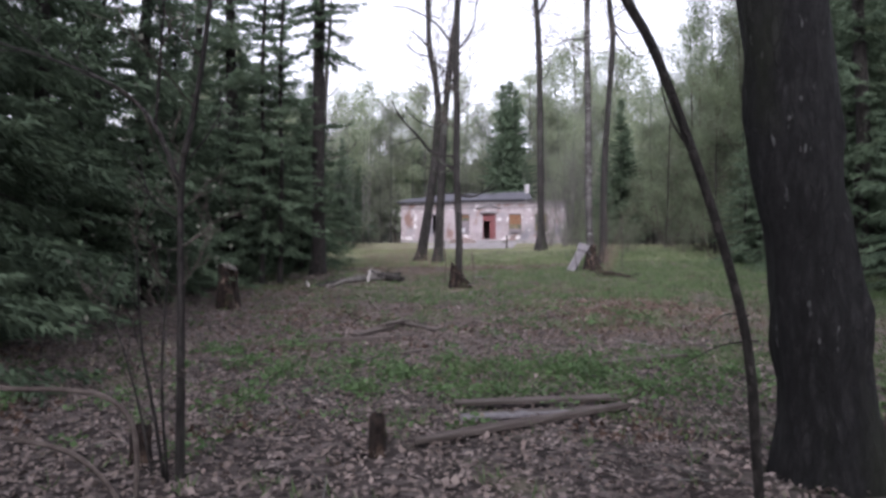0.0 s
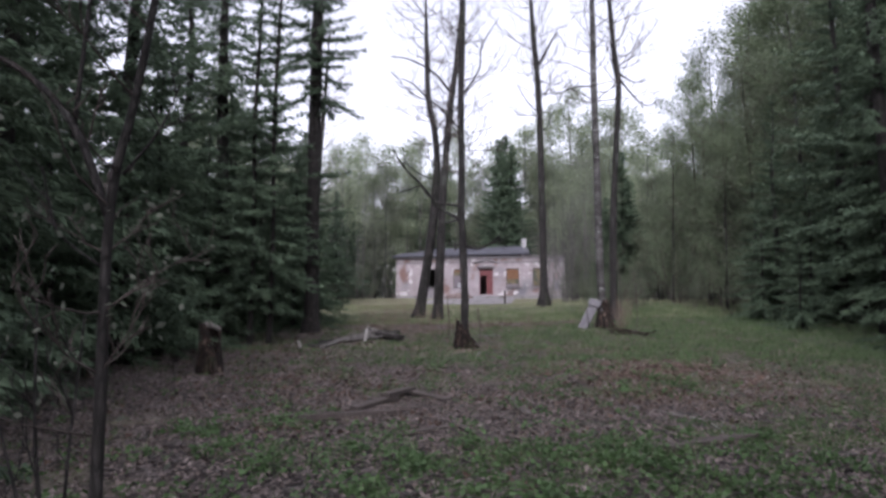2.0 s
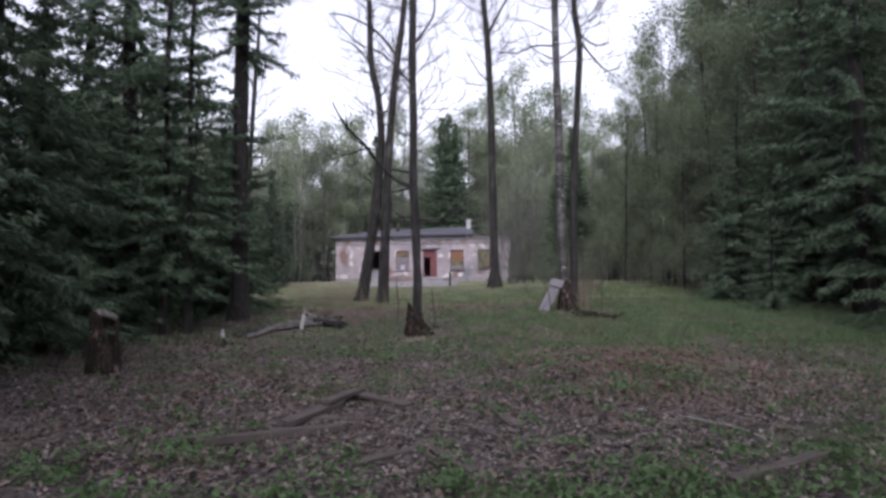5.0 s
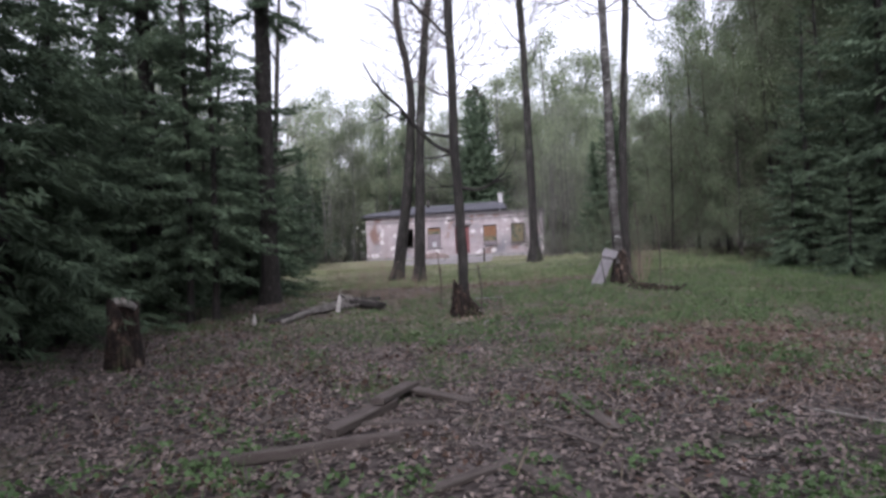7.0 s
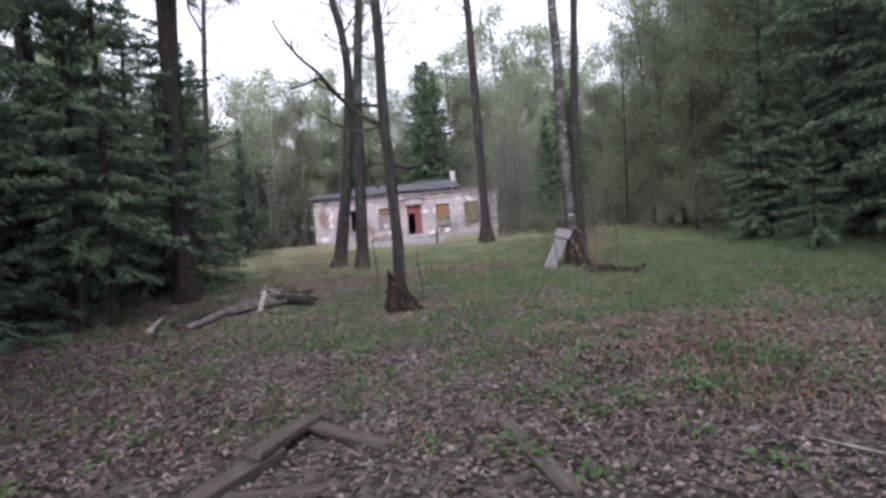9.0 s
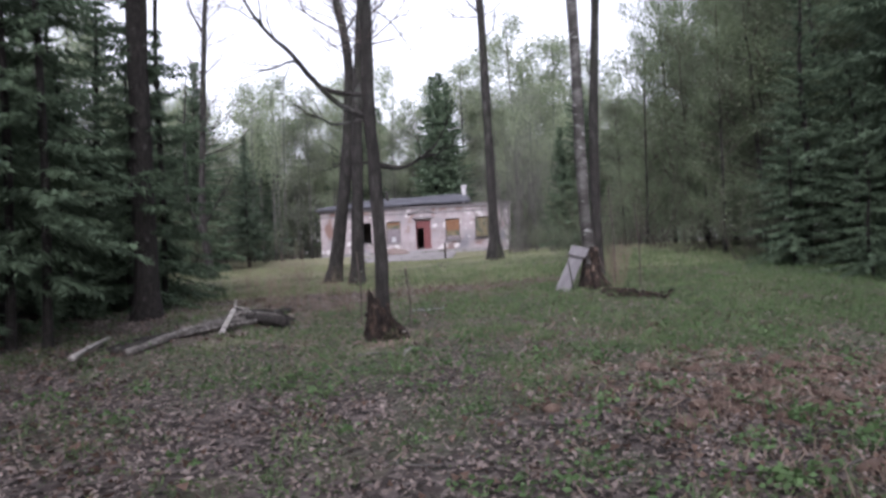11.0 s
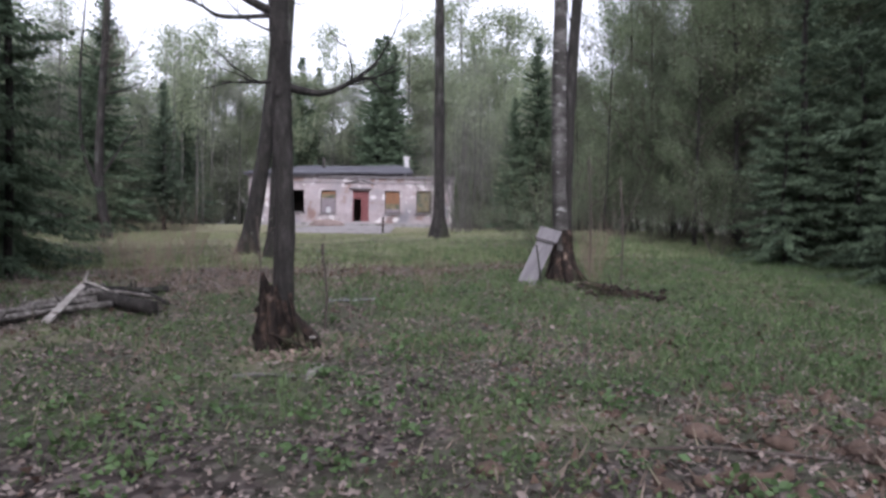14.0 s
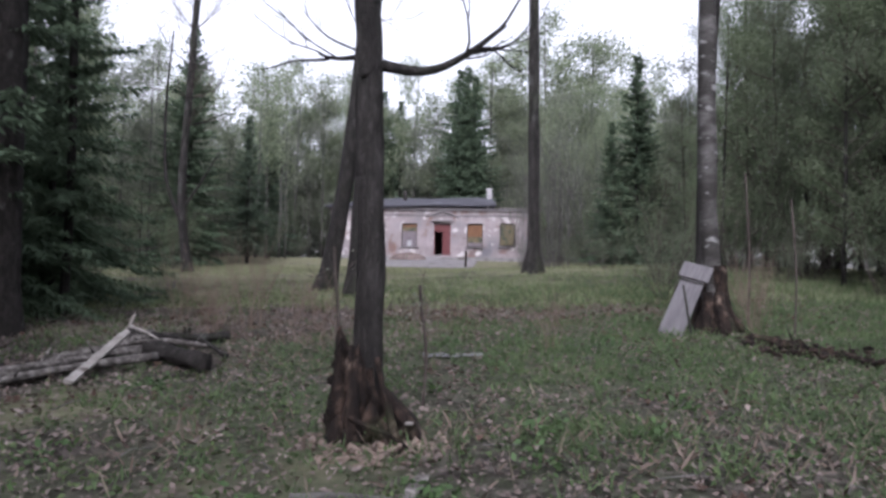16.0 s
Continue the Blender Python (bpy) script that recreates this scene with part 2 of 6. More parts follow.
def ground_material():
    m = bpy.data.materials.new("forest_floor")
    m.use_nodes = True
    n, l = m.node_tree.nodes, m.node_tree.links
    b = n["Principled BSDF"]
    b.inputs["Roughness"].default_value = 0.95
    b.inputs["Specular IOR Level"].default_value = 0.15
    tc = n.new("ShaderNodeTexCoord")
    pos = tc.outputs["Object"]

    def noise_tex(scale, detail=6.0, rough=0.6):
        t = n.new("ShaderNodeTexNoise")
        t.inputs["Scale"].default_value, t.inputs["Detail"].default_value, t.inputs["Roughness"].default_value = scale, detail, rough
        l.new(pos, t.inputs["Vector"])
        return t.outputs["Fac"]

    def ramp(fac, stops):
        r = n.new("ShaderNodeValToRGB")
        e = r.color_ramp.elements
        e[0].position, e[0].color = stops[0][0], (*stops[0][1], 1)
        e[1].position, e[1].color = stops[-1][0], (*stops[-1][1], 1)
        for p, c in stops[1:-1]:
            e.new(p).color = (*c, 1)
        l.new(fac, r.inputs["Fac"])
        return r.outputs["Color"]

    def rng(fac, a, c, lo=0.0, hi=1.0):
        r = n.new("ShaderNodeMapRange")
        for k, v in zip(("From Min", "From Max", "To Min", "To Max"), (a, c, lo, hi)):
            r.inputs[k].default_value = v
        l.new(fac, r.inputs["Value"])
        return r.outputs["Result"]

    def mixc(fac, a, c):
        x = n.new("ShaderNodeMix")
        x.data_type = "RGBA"
        l.new(fac, x.inputs["Factor"]), l.new(a, x.inputs["A"]), l.new(c, x.inputs["B"])
        return x.outputs["Result"]

    def maths(op, a, c):
        x = n.new("ShaderNodeMath")
        x.operation = op
        for i, v in enumerate((a, c)):
            if isinstance(v, (int, float)):
                x.inputs[i].default_value = v
            else:
                l.new(v, x.inputs[i])
        return x.outputs["Value"]

    vor = n.new("ShaderNodeTexVoronoi")
    vor.inputs["Scale"].default_value = 14
    l.new(pos, vor.inputs["Vector"])
    bw = n.new("ShaderNodeRGBToBW")
    l.new(vor.outputs["Color"], bw.inputs["Color"])
    litter = ramp(bw.outputs["Val"], [(0.1, (0.012, 0.01, 0.009)), (0.5, (0.048, 0.039, 0.036)), (0.95, (0.115, 0.098, 0.093))])
    green = ramp(noise_tex(9, 8), [(0.3, (0.018, 0.021, 0.013)), (0.5, (0.053, 0.064, 0.037)), (0.75, (0.09, 0.088, 0.06))])
    straw = ramp(noise_tex(5, 8), [(0.3, (0.1, 0.1, 0.06)), (0.7, (0.19, 0.185, 0.12))])
    sep = n.new("ShaderNodeSeparateXYZ")
    l.new(pos, sep.inputs["Vector"])
    # meadow grows with y and towards +x; patches by noise
    lean = maths("ADD", maths("MULTIPLY", sep.outputs["X"], 0.020), rng(sep.outputs["Y"], 11, 19, -0.13, 0.12))
    patch = maths("ADD", noise_tex(0.55, 5), lean)
    col = mixc(rng(maths("ADD", patch, maths("MULTIPLY", noise_tex(6.0, 6), 0.3)), 0.62, 0.84), litter, green)
    col = mixc(rng(maths("ADD", noise_tex(0.35, 5), rng(sep.outputs["Y"], 20, 50, -0.02, 0.3)), 0.55, 0.72), col, straw)
    l.new(col, b.inputs["Base Color"])
    bp = n.new("ShaderNodeBump")
    bp.inputs["Strength"].default_value, bp.inputs["Distance"].default_value = 0.8, 0.05
    l.new(maths("ADD", noise_tex(14, 8, 0.7), bw.outputs["Val"]), bp.inputs["Height"])
    l.new(bp.outputs["Normal"], b.inputs["Normal"])
    return m


GROUND = ground_material()

# ---------------------------------------------------------------- shaping helpers
rnd = random.Random(11)
PROFILE_Y = [-400, 0, 8, 11, 15, 18.5, 22, 31, 36, 42, 50, 57, 63.5, 66, 80, 900]
PROFILE_Z = [0, 0, 0, -0.02, 0.15, 0.40, 0.68, 1.05, 1.38, 1.5, 1.56, 1.72, 2.36, 2.42, 2.6, 2.6]


def height(x, y):
    """Ground height with small hummocks."""
    z = float(np.interp(y, PROFILE_Y, PROFILE_Z))
    z += 0.05 * noise.noise((x * 0.35, y * 0.35, 1.7)) + 0.025 * noise.noise((x * 1.3, y * 1.3, 4.2))
    f = min(1.0, max(0.0, (y - 16) / 18)) * min(1.0, max(0.0, (50 - y) / 14))
    z += f * (0.055 * min(max(x, 0.0), 9.0) + 0.02 * max(min(x, 0.0), -8.0))
    z -= 0.13 * math.exp(-(((x + 1.6) / 1.3) ** 2 + ((y - 21.0) / 1.3) ** 2))
    mound = math.exp(-(((x - 4.3) / 1.2) ** 2 + ((y - 14.6) / 1.8) ** 2))
    return z + 0.12 * mound * (0.6 + 0.8 * noise.noise((x * 2.2, y * 2.2, 9)))


def part(name, bm, mat, parent=None, label="", smooth=True):
    me = bpy.data.meshes.new(name)
    if smooth:
        for f in bm.faces:
            f.smooth = True
    bm.to_mesh(me)
    bm.free()
    me.materials.append(mat)
    ob = new(name, me)
    if parent:
        ob.parent = parent
    if label:
        ob["label"] = label
    return ob


def from_quads(name, quads, mat, parent=None, label=""):
    """One mesh of loose quads from an array (n, 4, 3)."""
    q = np.asarray(quads, float)
    k = len(q)
    me = bpy.data.meshes.new(name)
    me.vertices.add(4 * k)
    me.vertices.foreach_set("co", q.reshape(-1))
    me.loops.add(4 * k)
    me.loops.foreach_set("vertex_index", np.arange(4 * k, dtype=np.int32))
    me.polygons.add(k)
    me.polygons.foreach_set("loop_start", np.arange(0, 4 * k, 4, dtype=np.int32))
    me.update(calc_edges=True)
    me.validate()
    me.materials.append(mat)
    ob = new(name, me)
    if parent:
        ob.parent = parent
    if label:
        ob["label"] = label
    return ob


def from_tris(name, tris, mat, parent=None, label=""):
    """One mesh of loose triangles from an array (n, 3, 3)."""
    q = np.asarray(tris, float)
    k = len(q)
    me = bpy.data.meshes.new(name)
    me.vertices.add(3 * k)
    me.vertices.foreach_set("co", q.reshape(-1))
    me.loops.add(3 * k)
    me.loops.foreach_set("vertex_index", np.arange(3 * k, dtype=np.int32))
    me.polygons.add(k)
    me.polygons.foreach_set("loop_start", np.arange(0, 3 * k, 3, dtype=np.int32))
    me.update(calc_edges=True)
    me.validate()
    me.materials.append(mat)
    ob = new(name, me)
    if parent:
        ob.parent = parent
    if label:
        ob["label"] = label
    return ob


def tube(bm, pts, radii, sides=8, rough=0.0, cap=True):
    """A tapered tube along points, with uneven skin."""
    pts = [Vector(p) for p in pts]
    rings = []
    ref = Vector((0.31, 0.95, 0.07)).normalized()
    for i, p in enumerate(pts):
        d = (pts[min(i + 1, len(pts) - 1)] - pts[max(i - 1, 0)]).normalized()
        u = ref - d * ref.dot(d)
        if u.length < 0.05:
            u = Vector((1, 0, 0)) - d * d.x
        u.normalize()
        ref = u
        v = d.cross(u)
        ring = []
        for s in range(sides):
            a = 2 * math.pi * s / sides
            r = radii[i] * (1 + rough * noise.noise((p.x * 3 + math.cos(a) * 1.3, p.y * 3 + math.sin(a) * 1.3, p.z * 2.2)))
            ring.append(bm.verts.new(p + u * (r * math.cos(a)) + v * (r * math.sin(a))))
        rings.append(ring)
    for a, b in zip(rings, rings[1:]):
        for s in range(sides):
            bm.faces.new((a[s], a[(s + 1) % sides], b[(s + 1) % sides], b[s]))
    if cap:
        bm.faces.new(rings[0][::-1])
        bm.faces.new(rings[-1])


def smooth_path(pts, n=4):
    """Catmull-Rom through points, n steps a span."""
    P = [Vector(p) for p in pts]
    P = [2 * P[0] - P[1]] + P + [2 * P[-1] - P[-2]]
    out = []
    for i in range(1, len(P) - 2):
        for k in range(n):
            t = k / n
            a, b, c, d = P[i - 1:i + 3]
            out.append(0.5 * (2 * b + (c - a) * t + (2 * a - 5 * b + 4 * c - d) * t * t + (3 * b - a - 3 * c + d) * t ** 3))
    out.append(P[-2])
    return out


def limb(bm, pts, r0, r1, sides=6, n=4, rough=0.15, power=1.0):
    pts = smooth_path(pts, n)
    m = len(pts) - 1
    tube(bm, pts, [r1 + (r0 - r1) * (1 - i / m) ** power for i in range(len(pts))], sides, rough)
    return pts


def twigs(bm, start, way, length, r, rng, depth=2, sides=4):
    """A crooked bare branch that forks."""
    pts, p, d = [Vector(start)], Vector(start), Vector(way).normalized()
    steps = 5
    for i in range(steps):
        d = (d + Vector((rng.uniform(-1, 1), rng.uniform(-1, 1), rng.uniform(-0.5, 0.9))) * 0.28).normalized()
        p = p + d * (length / steps)
        pts.append(p.copy())
        if depth and i > 0 and rng.random() < 0.75:
            side = (d + Vector((rng.uniform(-1, 1), rng.uniform(-1, 1), rng.uniform(-0.4, 0.8))) * 0.9).normalized()
            twigs(bm, p, side, length * rng.uniform(0.35, 0.6), r * 0.55, rng, depth - 1, 3)
    tube(bm, pts, [r * (1 - 0.8 * i / steps) + 0.002 for i in range(steps + 1)], sides, 0.1, False)


def box(bm, sx, sy, sz, m=Matrix(), bevel=0.0):
    """A box of that size, standing on its base centre, placed by m."""
    r = bmesh.ops.create_cube(bm, size=1.0, matrix=m @ Matrix.Translation((0, 0, sz / 2)) @ Matrix.Diagonal((sx, sy, sz, 1)))
    if bevel:
        edges = {e for v in r["verts"] for e in v.link_edges}
        bmesh.ops.bevel(bm, geom=list(edges), offset=bevel, segments=1, affect="EDGES")


def empty(name, x, y, z, rz=0.0, **tags):
    ob = new(name)
    ob.matrix_world = pose(x, y, z, 0, 0, rz)
    ob.empty_display_size = 0.2
    return tagged(ob, **tags)


# ---------------------------------------------------------------- ground
def build_ground():
    xs = np.concatenate([[-700, -300, -150, -90, -60], np.arange(-45, -12, 3.0), np.arange(-12, 14, 0.35), np.arange(14, 48, 3.0), [60, 90, 150, 300, 700]])
    ys = np.concatenate([[-400, -150, -60, -30, -12], np.arange(-6, 0, 1.0), np.arange(0, 30, 0.35), np.arange(30, 70, 1.0), np.arange(70, 130, 6.0), [150, 200, 300, 500, 900]])
    verts = [(x, y, height(x, y)) for y in ys for x in xs]
    w = len(xs)
    faces = [(j * w + i, j * w + i + 1, (j + 1) * w + i + 1, (j + 1) * w + i) for j in range(len(ys) - 1) for i in range(w - 1)]
    me = bpy.data.meshes.new("ground")
    me.from_pydata(verts, [], faces)
    for p in me.polygons:
        p.use_smooth = True
    me.materials.append(GROUND)
    tagged(new("ground", me), "uneven forest floor of brown leaf litter and spring grass", "ground", kind="structure")


build_ground()
# ---------------------------------------------------------------- trees
def spray_quads(base, way, length, width, rng, k):
    """k arrays -> quads (n,4,3): strips from base along way, with a random flat side."""
    n = len(base)
    side = np.cross(way, rng.normal(size=(n, 3)))
    side /= np.linalg.norm(side, axis=1, keepdims=True) + 1e-9
    w = (width / 2)[:, None] * side
    tip = base + way * length[:, None]
    mid = base + way * (length * k)[:, None]
    return np.stack([base, mid - w, tip, mid + w], 1)


def spray_tris(base, way, length, width, rng):
    """Slim triangles from base along way: needle sprays and small leaves."""
    n = len(base)
    side = np.cross(way, rng.normal(size=(n, 3)))
    side /= np.linalg.norm(side, axis=1, keepdims=True) + 1e-9
    w = (width / 2)[:, None] * side
    return np.stack([base - w, base + w, base + way * length[:, None]], 1)


def spruce_crown(seed, tall, low, reach, whorl, branches, step, per, width, length, ragged=0.25):
    """Drooping boughs in whorls, each hung with needle sprays."""
    rng = np.random.default_rng(seed)
    base, way, ln = [], [], []
    z = low
    while z < tall - 0.15:
        f = (z - low) / (tall - low)
        full = reach * (1 - f) ** 0.85 * (0.55 + 0.45 * min(1, (f + 0.02) * 8)) + 0.1
        for b in range(branches):
            a = rng.uniform(0, 2 * math.pi)
            L = full * rng.uniform(1 - ragged * 1.6, 1 + ragged * 0.6)
            if rng.random() < ragged * 0.35:
                L *= 0.45
            droop = rng.uniform(0.28, 0.5) * (1.1 - f)
            rise = 0.5 * f
            out = np.array([math.cos(a), math.sin(a), 0.0])
            acr = np.array([-math.sin(a), math.cos(a), 0.0])
            m = max(3, int(L / step))
            s = np.linspace(0.12, 1, m)
            spine = out * (s * L)[:, None] + np.array([0, 0, 1.0]) * (z + L * (rise * s - droop * s ** 1.4 + 0.12 * s ** 4))[:, None]
            for _ in range(per):
                sg = rng.choice([-1, 1], m)
                d = out * rng.uniform(0.25, 1.0, (m, 1)) + acr * (sg * rng.uniform(0.15, 1.1, m))[:, None] + np.array([0, 0, -1.0]) * rng.uniform(0.05, 0.95, (m, 1))
                d /= np.linalg.norm(d, axis=1, keepdims=True)
                base.append(spine + rng.normal(size=(m, 3)) * 0.03)
                way.append(d)
                ln.append(length * rng.uniform(0.5, 1.2, m) * (1.15 - 0.55 * s) * (0.6 + 0.4 * (1 - f)))
        z += whorl * rng.uniform(0.7, 1.3)
    base, way, ln = np.concatenate(base), np.concatenate(way), np.concatenate(ln)
    return spray_tris(base, way, ln, width * rng.uniform(0.6, 1.3, len(ln)), rng)


def make_spruce(name, seed, tall, low, reach, fine, r, mat, label, bare=0):
    tree = empty(name, 0, 0, 0, label=label, category="tree")
    bm = bmesh.new()
    rg = random.Random(seed)
    n = 9
    pts = [(0.06 * math.sin(i * 1.3 + seed), 0.06 * math.cos(i + seed), tall * i / n - (0.15 if i == 0 else 0)) for i in range(n + 1)]
    tube(bm, pts, [r * (1.35 if i == 0 else 1) * (1 - i / n) ** 0.8 + 0.012 for i in range(n + 1)], 8, 0.12)
    z = 0.5
    while z < low + 2.0 and bare:
        a = rg.uniform(0, 6.28)
        q = Vector((math.cos(a), math.sin(a), -0.15))
        L = rg.uniform(0.4, 1.5)
        tube(bm, [Vector((0, 0, z)), Vector((0, 0, z)) + q * L * 0.5, Vector((0, 0, z - 0.12)) + q * L], [0.014, 0.009, 0.004], 4, 0, False)
        z += 0.16
    part("trunk", bm, BARK_DARK, tree)
    if fine:
        q = spruce_crown(seed, tall, low, reach, 0.34, 7, 0.1, 7, 0.042, 0.32, 0.4)
    else:
        q = spruce_crown(seed, tall, low, reach, 0.42, 8, 0.22, 6, 0.2, 0.6)
    from_tris("crown", q, mat, tree)
    return tree


def grow(bm, start, way, length, r, rg, depth, tips, lift=0.25, spread=0.75, sides=5):
    """Forking boughs; collects the tips that carry leaves."""
    p, d = Vector(start), Vector(way).normalized()
    pts, steps = [p.copy()], 4
    for i in range(steps):
        d = (d + Vector((rg.uniform(-1, 1), rg.uniform(-1, 1), rg.uniform(-0.5, 0.5) + lift)) * 0.2).normalized()
        p = p + d * (length / steps)
        pts.append(p.copy())
        if depth > 0 and i >= 1:
            for _ in range(1 if depth > 1 else 2):
                q = (d + Vector((rg.uniform(-1, 1), rg.uniform(-1, 1), rg.uniform(-0.3, 0.8))) * spread).normalized()
                grow(bm, p, q, length * rg.uniform(0.4, 0.62), r * 0.5, rg, depth - 1, tips, lift, spread, 3)
        if depth <= 1:
            tips.append(p.copy())
    tube(bm, pts, [max(r * (1 - 0.75 * i / steps), 0.003) for i in range(steps + 1)], sides, 0.1, False)


def make_broadleaf(name, seed, tall, clear, reach, r, leaf, count, size, bark, label, lean=0.03, stems=1):
    """Slender woodland tree with rising boughs and thin young leaves."""
    rg, rng = random.Random(seed), np.random.default_rng(seed)
    tree = empty(name, 0, 0, 0, label=label, category="tree")
    bm, bb, tips = bmesh.new(), bmesh.new(), []
    for s in range(stems):
        ox, oy = (rg.uniform(-0.5, 0.5), rg.uniform(-0.5, 0.5)) if stems > 1 else (0, 0)
        lx, ly = rg.uniform(-lean, lean) + ox * 0.12, rg.uniform(-lean, lean) + oy * 0.12
        top = tall * rg.uniform(0.8, 1.0) if s else tall
        n = 10
        pts = [Vector((ox + lx * top * i / n + 0.1 * noise.noise((seed, s, i * 0.6)), oy + ly * top * i / n + 0.1 * noise.noise((seed + 7, s, i * 0.6)), top * i / n - (0.15 if i == 0 else 0))) for i in range(n + 1)]
        tube(bm, pts, [r * (1.25 if i == 0 else 1) * (1 - i / n) ** 0.75 + 0.012 for i in range(n + 1)], 7, 0.15)
        z = clear
        while z < top * 0.97:
            i = z / top * n
            k = min(int(i), n - 1)
            p = pts[k].lerp(pts[k + 1], i - k)
            f = (z - clear) / (top - clear)
            a = rg.uniform(0, 6.28)
            L = reach * (0.55 + 0.9 * f) * (1 - f) ** 0.55 * rg.uniform(0.6, 1.15) + 0.35
            grow(bb, p, (math.cos(a), math.sin(a), 0.35 + 0.5 * f), L, 0.02 + 0.03 * (1 - f) * r / 0.12, rg, 1, tips)
            z += tall * (0.028 if size < 0.12 else 0.07) * rg.uniform(0.7, 1.4)
    part("trunk", bm, bark, tree)
    tagged(part("branchwork", bb, TWIG, tree), kind="stuff")
    t = np.array([tuple(v) for v in tips])
    c = t[rng.integers(0, len(t), count)] + rng.normal(size=(count, 3)) * (0.6 if size > 0.12 else 0.3)
    w = rng.normal(size=(count, 3)) + np.array([0, 0, -0.35])
    w /= np.linalg.norm(w, axis=1, keepdims=True)
    ln = size * rng.uniform(0.6, 1.5, count)
    from_tris("crown", spray_tris(c, w, ln, ln * 0.8, rng), leaf, tree)
    return tree


def place(tree, x, y, rz, s=1.0, first=False, tilt=0.0):
    m = pose(x, y, height(x, y), tilt, 0, rz) @ Matrix.Diagonal((s, s, s, 1))
    if first:
        tree.matrix_basis = m
        return tree
    return copy_thing(tree, m)


def stand(protos, spots, group, seed, true_size=False):
    """Sets trees at spots (x, y, height factor), the first of each kind being the prototype itself."""
    rg, used = random.Random(seed), {}
    for x, y, s in spots:
        k = rg.randrange(len(protos))
        if true_size and k in used:
            s /= used[k]
        ob = place(protos[k], x, y, rg.uniform(0, 360), s, k not in used, rg.uniform(-1.5, 1.5))
        ob["group"] = group
        used.setdefault(k, s)
    for k, p in enumerate(protos):
        if k not in used:
            place(p, -40 - 5 * k, -30, 0, 1, True)


# dark spruces that wall in the clearing, close to the path; a few unseen, for shade
near_spruce = [
    make_spruce("spruce", 1, 13.5, 0.9, 2.5, True, 0.17, NEEDLE, "tall dark green spruce with drooping boughs", 1),
    make_spruce("spruce", 2, 15.0, 1.2, 2.7, True, 0.19, NEEDLE, "tall dark green spruce with drooping boughs", 1),
    make_spruce("spruce", 3, 11.0, 0.4, 2.3, True, 0.14, NEEDLE, "dense dark green spruce growing beside the clearing", 1),
]
near_spots = [
    (-12.5, 5.0, 1.1), (-13.5, 9.0, 1.2), (-12.2, 12.5, 1.15), (-14.5, 16.5, 1.2), (-13.0, 20.0, 1.1), (-16.0, 11.5, 1.2), (-10.5, 8.5, 1.1), (-15.8, 6.0, 1.2),
    (-10.4, 14.5, 1.0), (-10.6, 19.0, 1.0),
    (-6.9, 9.0, 0.95), (-9.2, 5.5, 1.0), (-7.9, 12.2, 0.85), (-8.8, 12.0, 1.05), (-7.6, 16.2, 1.0), 
    (-7.2, 21.7, 1.05), (-9.3, 23.5, 1.0), (-6.6, 25.6, 0.52), (-8.7, 27.6, 0.58),
    (12.6, 25.2, 0.55), (14.6, 24.4, 0.85), (16.8, 26.0, 1.2), (20.5, 24.0, 1.2), (17.5, 20.0, 1.25), (13.6, 20.6, 1.1), (15.6, 17.0, 1.1), (12.4, 13.5, 1.0), (19.0, 22.0, 1.2),
    # from (6.8, -1.6) on: unseen spruces added behind the start to darken it
    (9.0, 5.0, 1.0), (11.5, 8.5, 1.1), (6.8, -1.6, 1.1), (-6.2, 1.0, 1.1), (-7.5, -2.2, 1.1), (4.6, -3.4, 1.1), (0.6, -5.2, 1.15), (-3.6, -3.8, 1.1),
]
stand(near_spruce, near_spots, "spruces round the clearing", 5)

# low dense spruces whose boughs sweep the ground
low_spruce = [
    make_spruce("young_spruce", 4, 6.5, 0.15, 2.0, True, 0.07, NEEDLE, "dense young spruce with boughs down to the ground"),
    make_spruce("young_spruce", 6, 5.0, 0.1, 1.8, True, 0.06, NEEDLE, "dense young spruce with boughs down to the ground"),
]
stand(low_spruce, [(-10.5, 24.5, 1.2), (-11.5, 28.0, 1.2), (-12.8, 22.5, 1.3), (-10.8, 30.5, 1.0), (-13.5, 30.0, 1.3), (-5.5, 24.6, 0.85), (-6.1, 27.4, 0.9), (-7.4, 8.0, 1.0), (-7.8, 10.6, 1.1), (-7.7, 13.6, 1.05), (-7.4, 17.6, 0.95), (-8.4, 15.6, 1.2), (-7.0, 20.0, 0.8), (-6.5, 23.6, 0.9), (-5.9, 26.6, 0.85), (-7.2, 29.0, 0.75), (-8.2, 25.4, 1.1), (-8.6, 19.6, 1.2),
                   (-5.6, 6.4, 0.8), (12.0, 25.0, 0.6), (13.4, 24.2, 0.75), (14.9, 25.6, 0.8), (16.4, 24.0, 1.0), (12.9, 17.5, 0.9), (11.4, 21.6, 0.45)], "young spruces", 6)

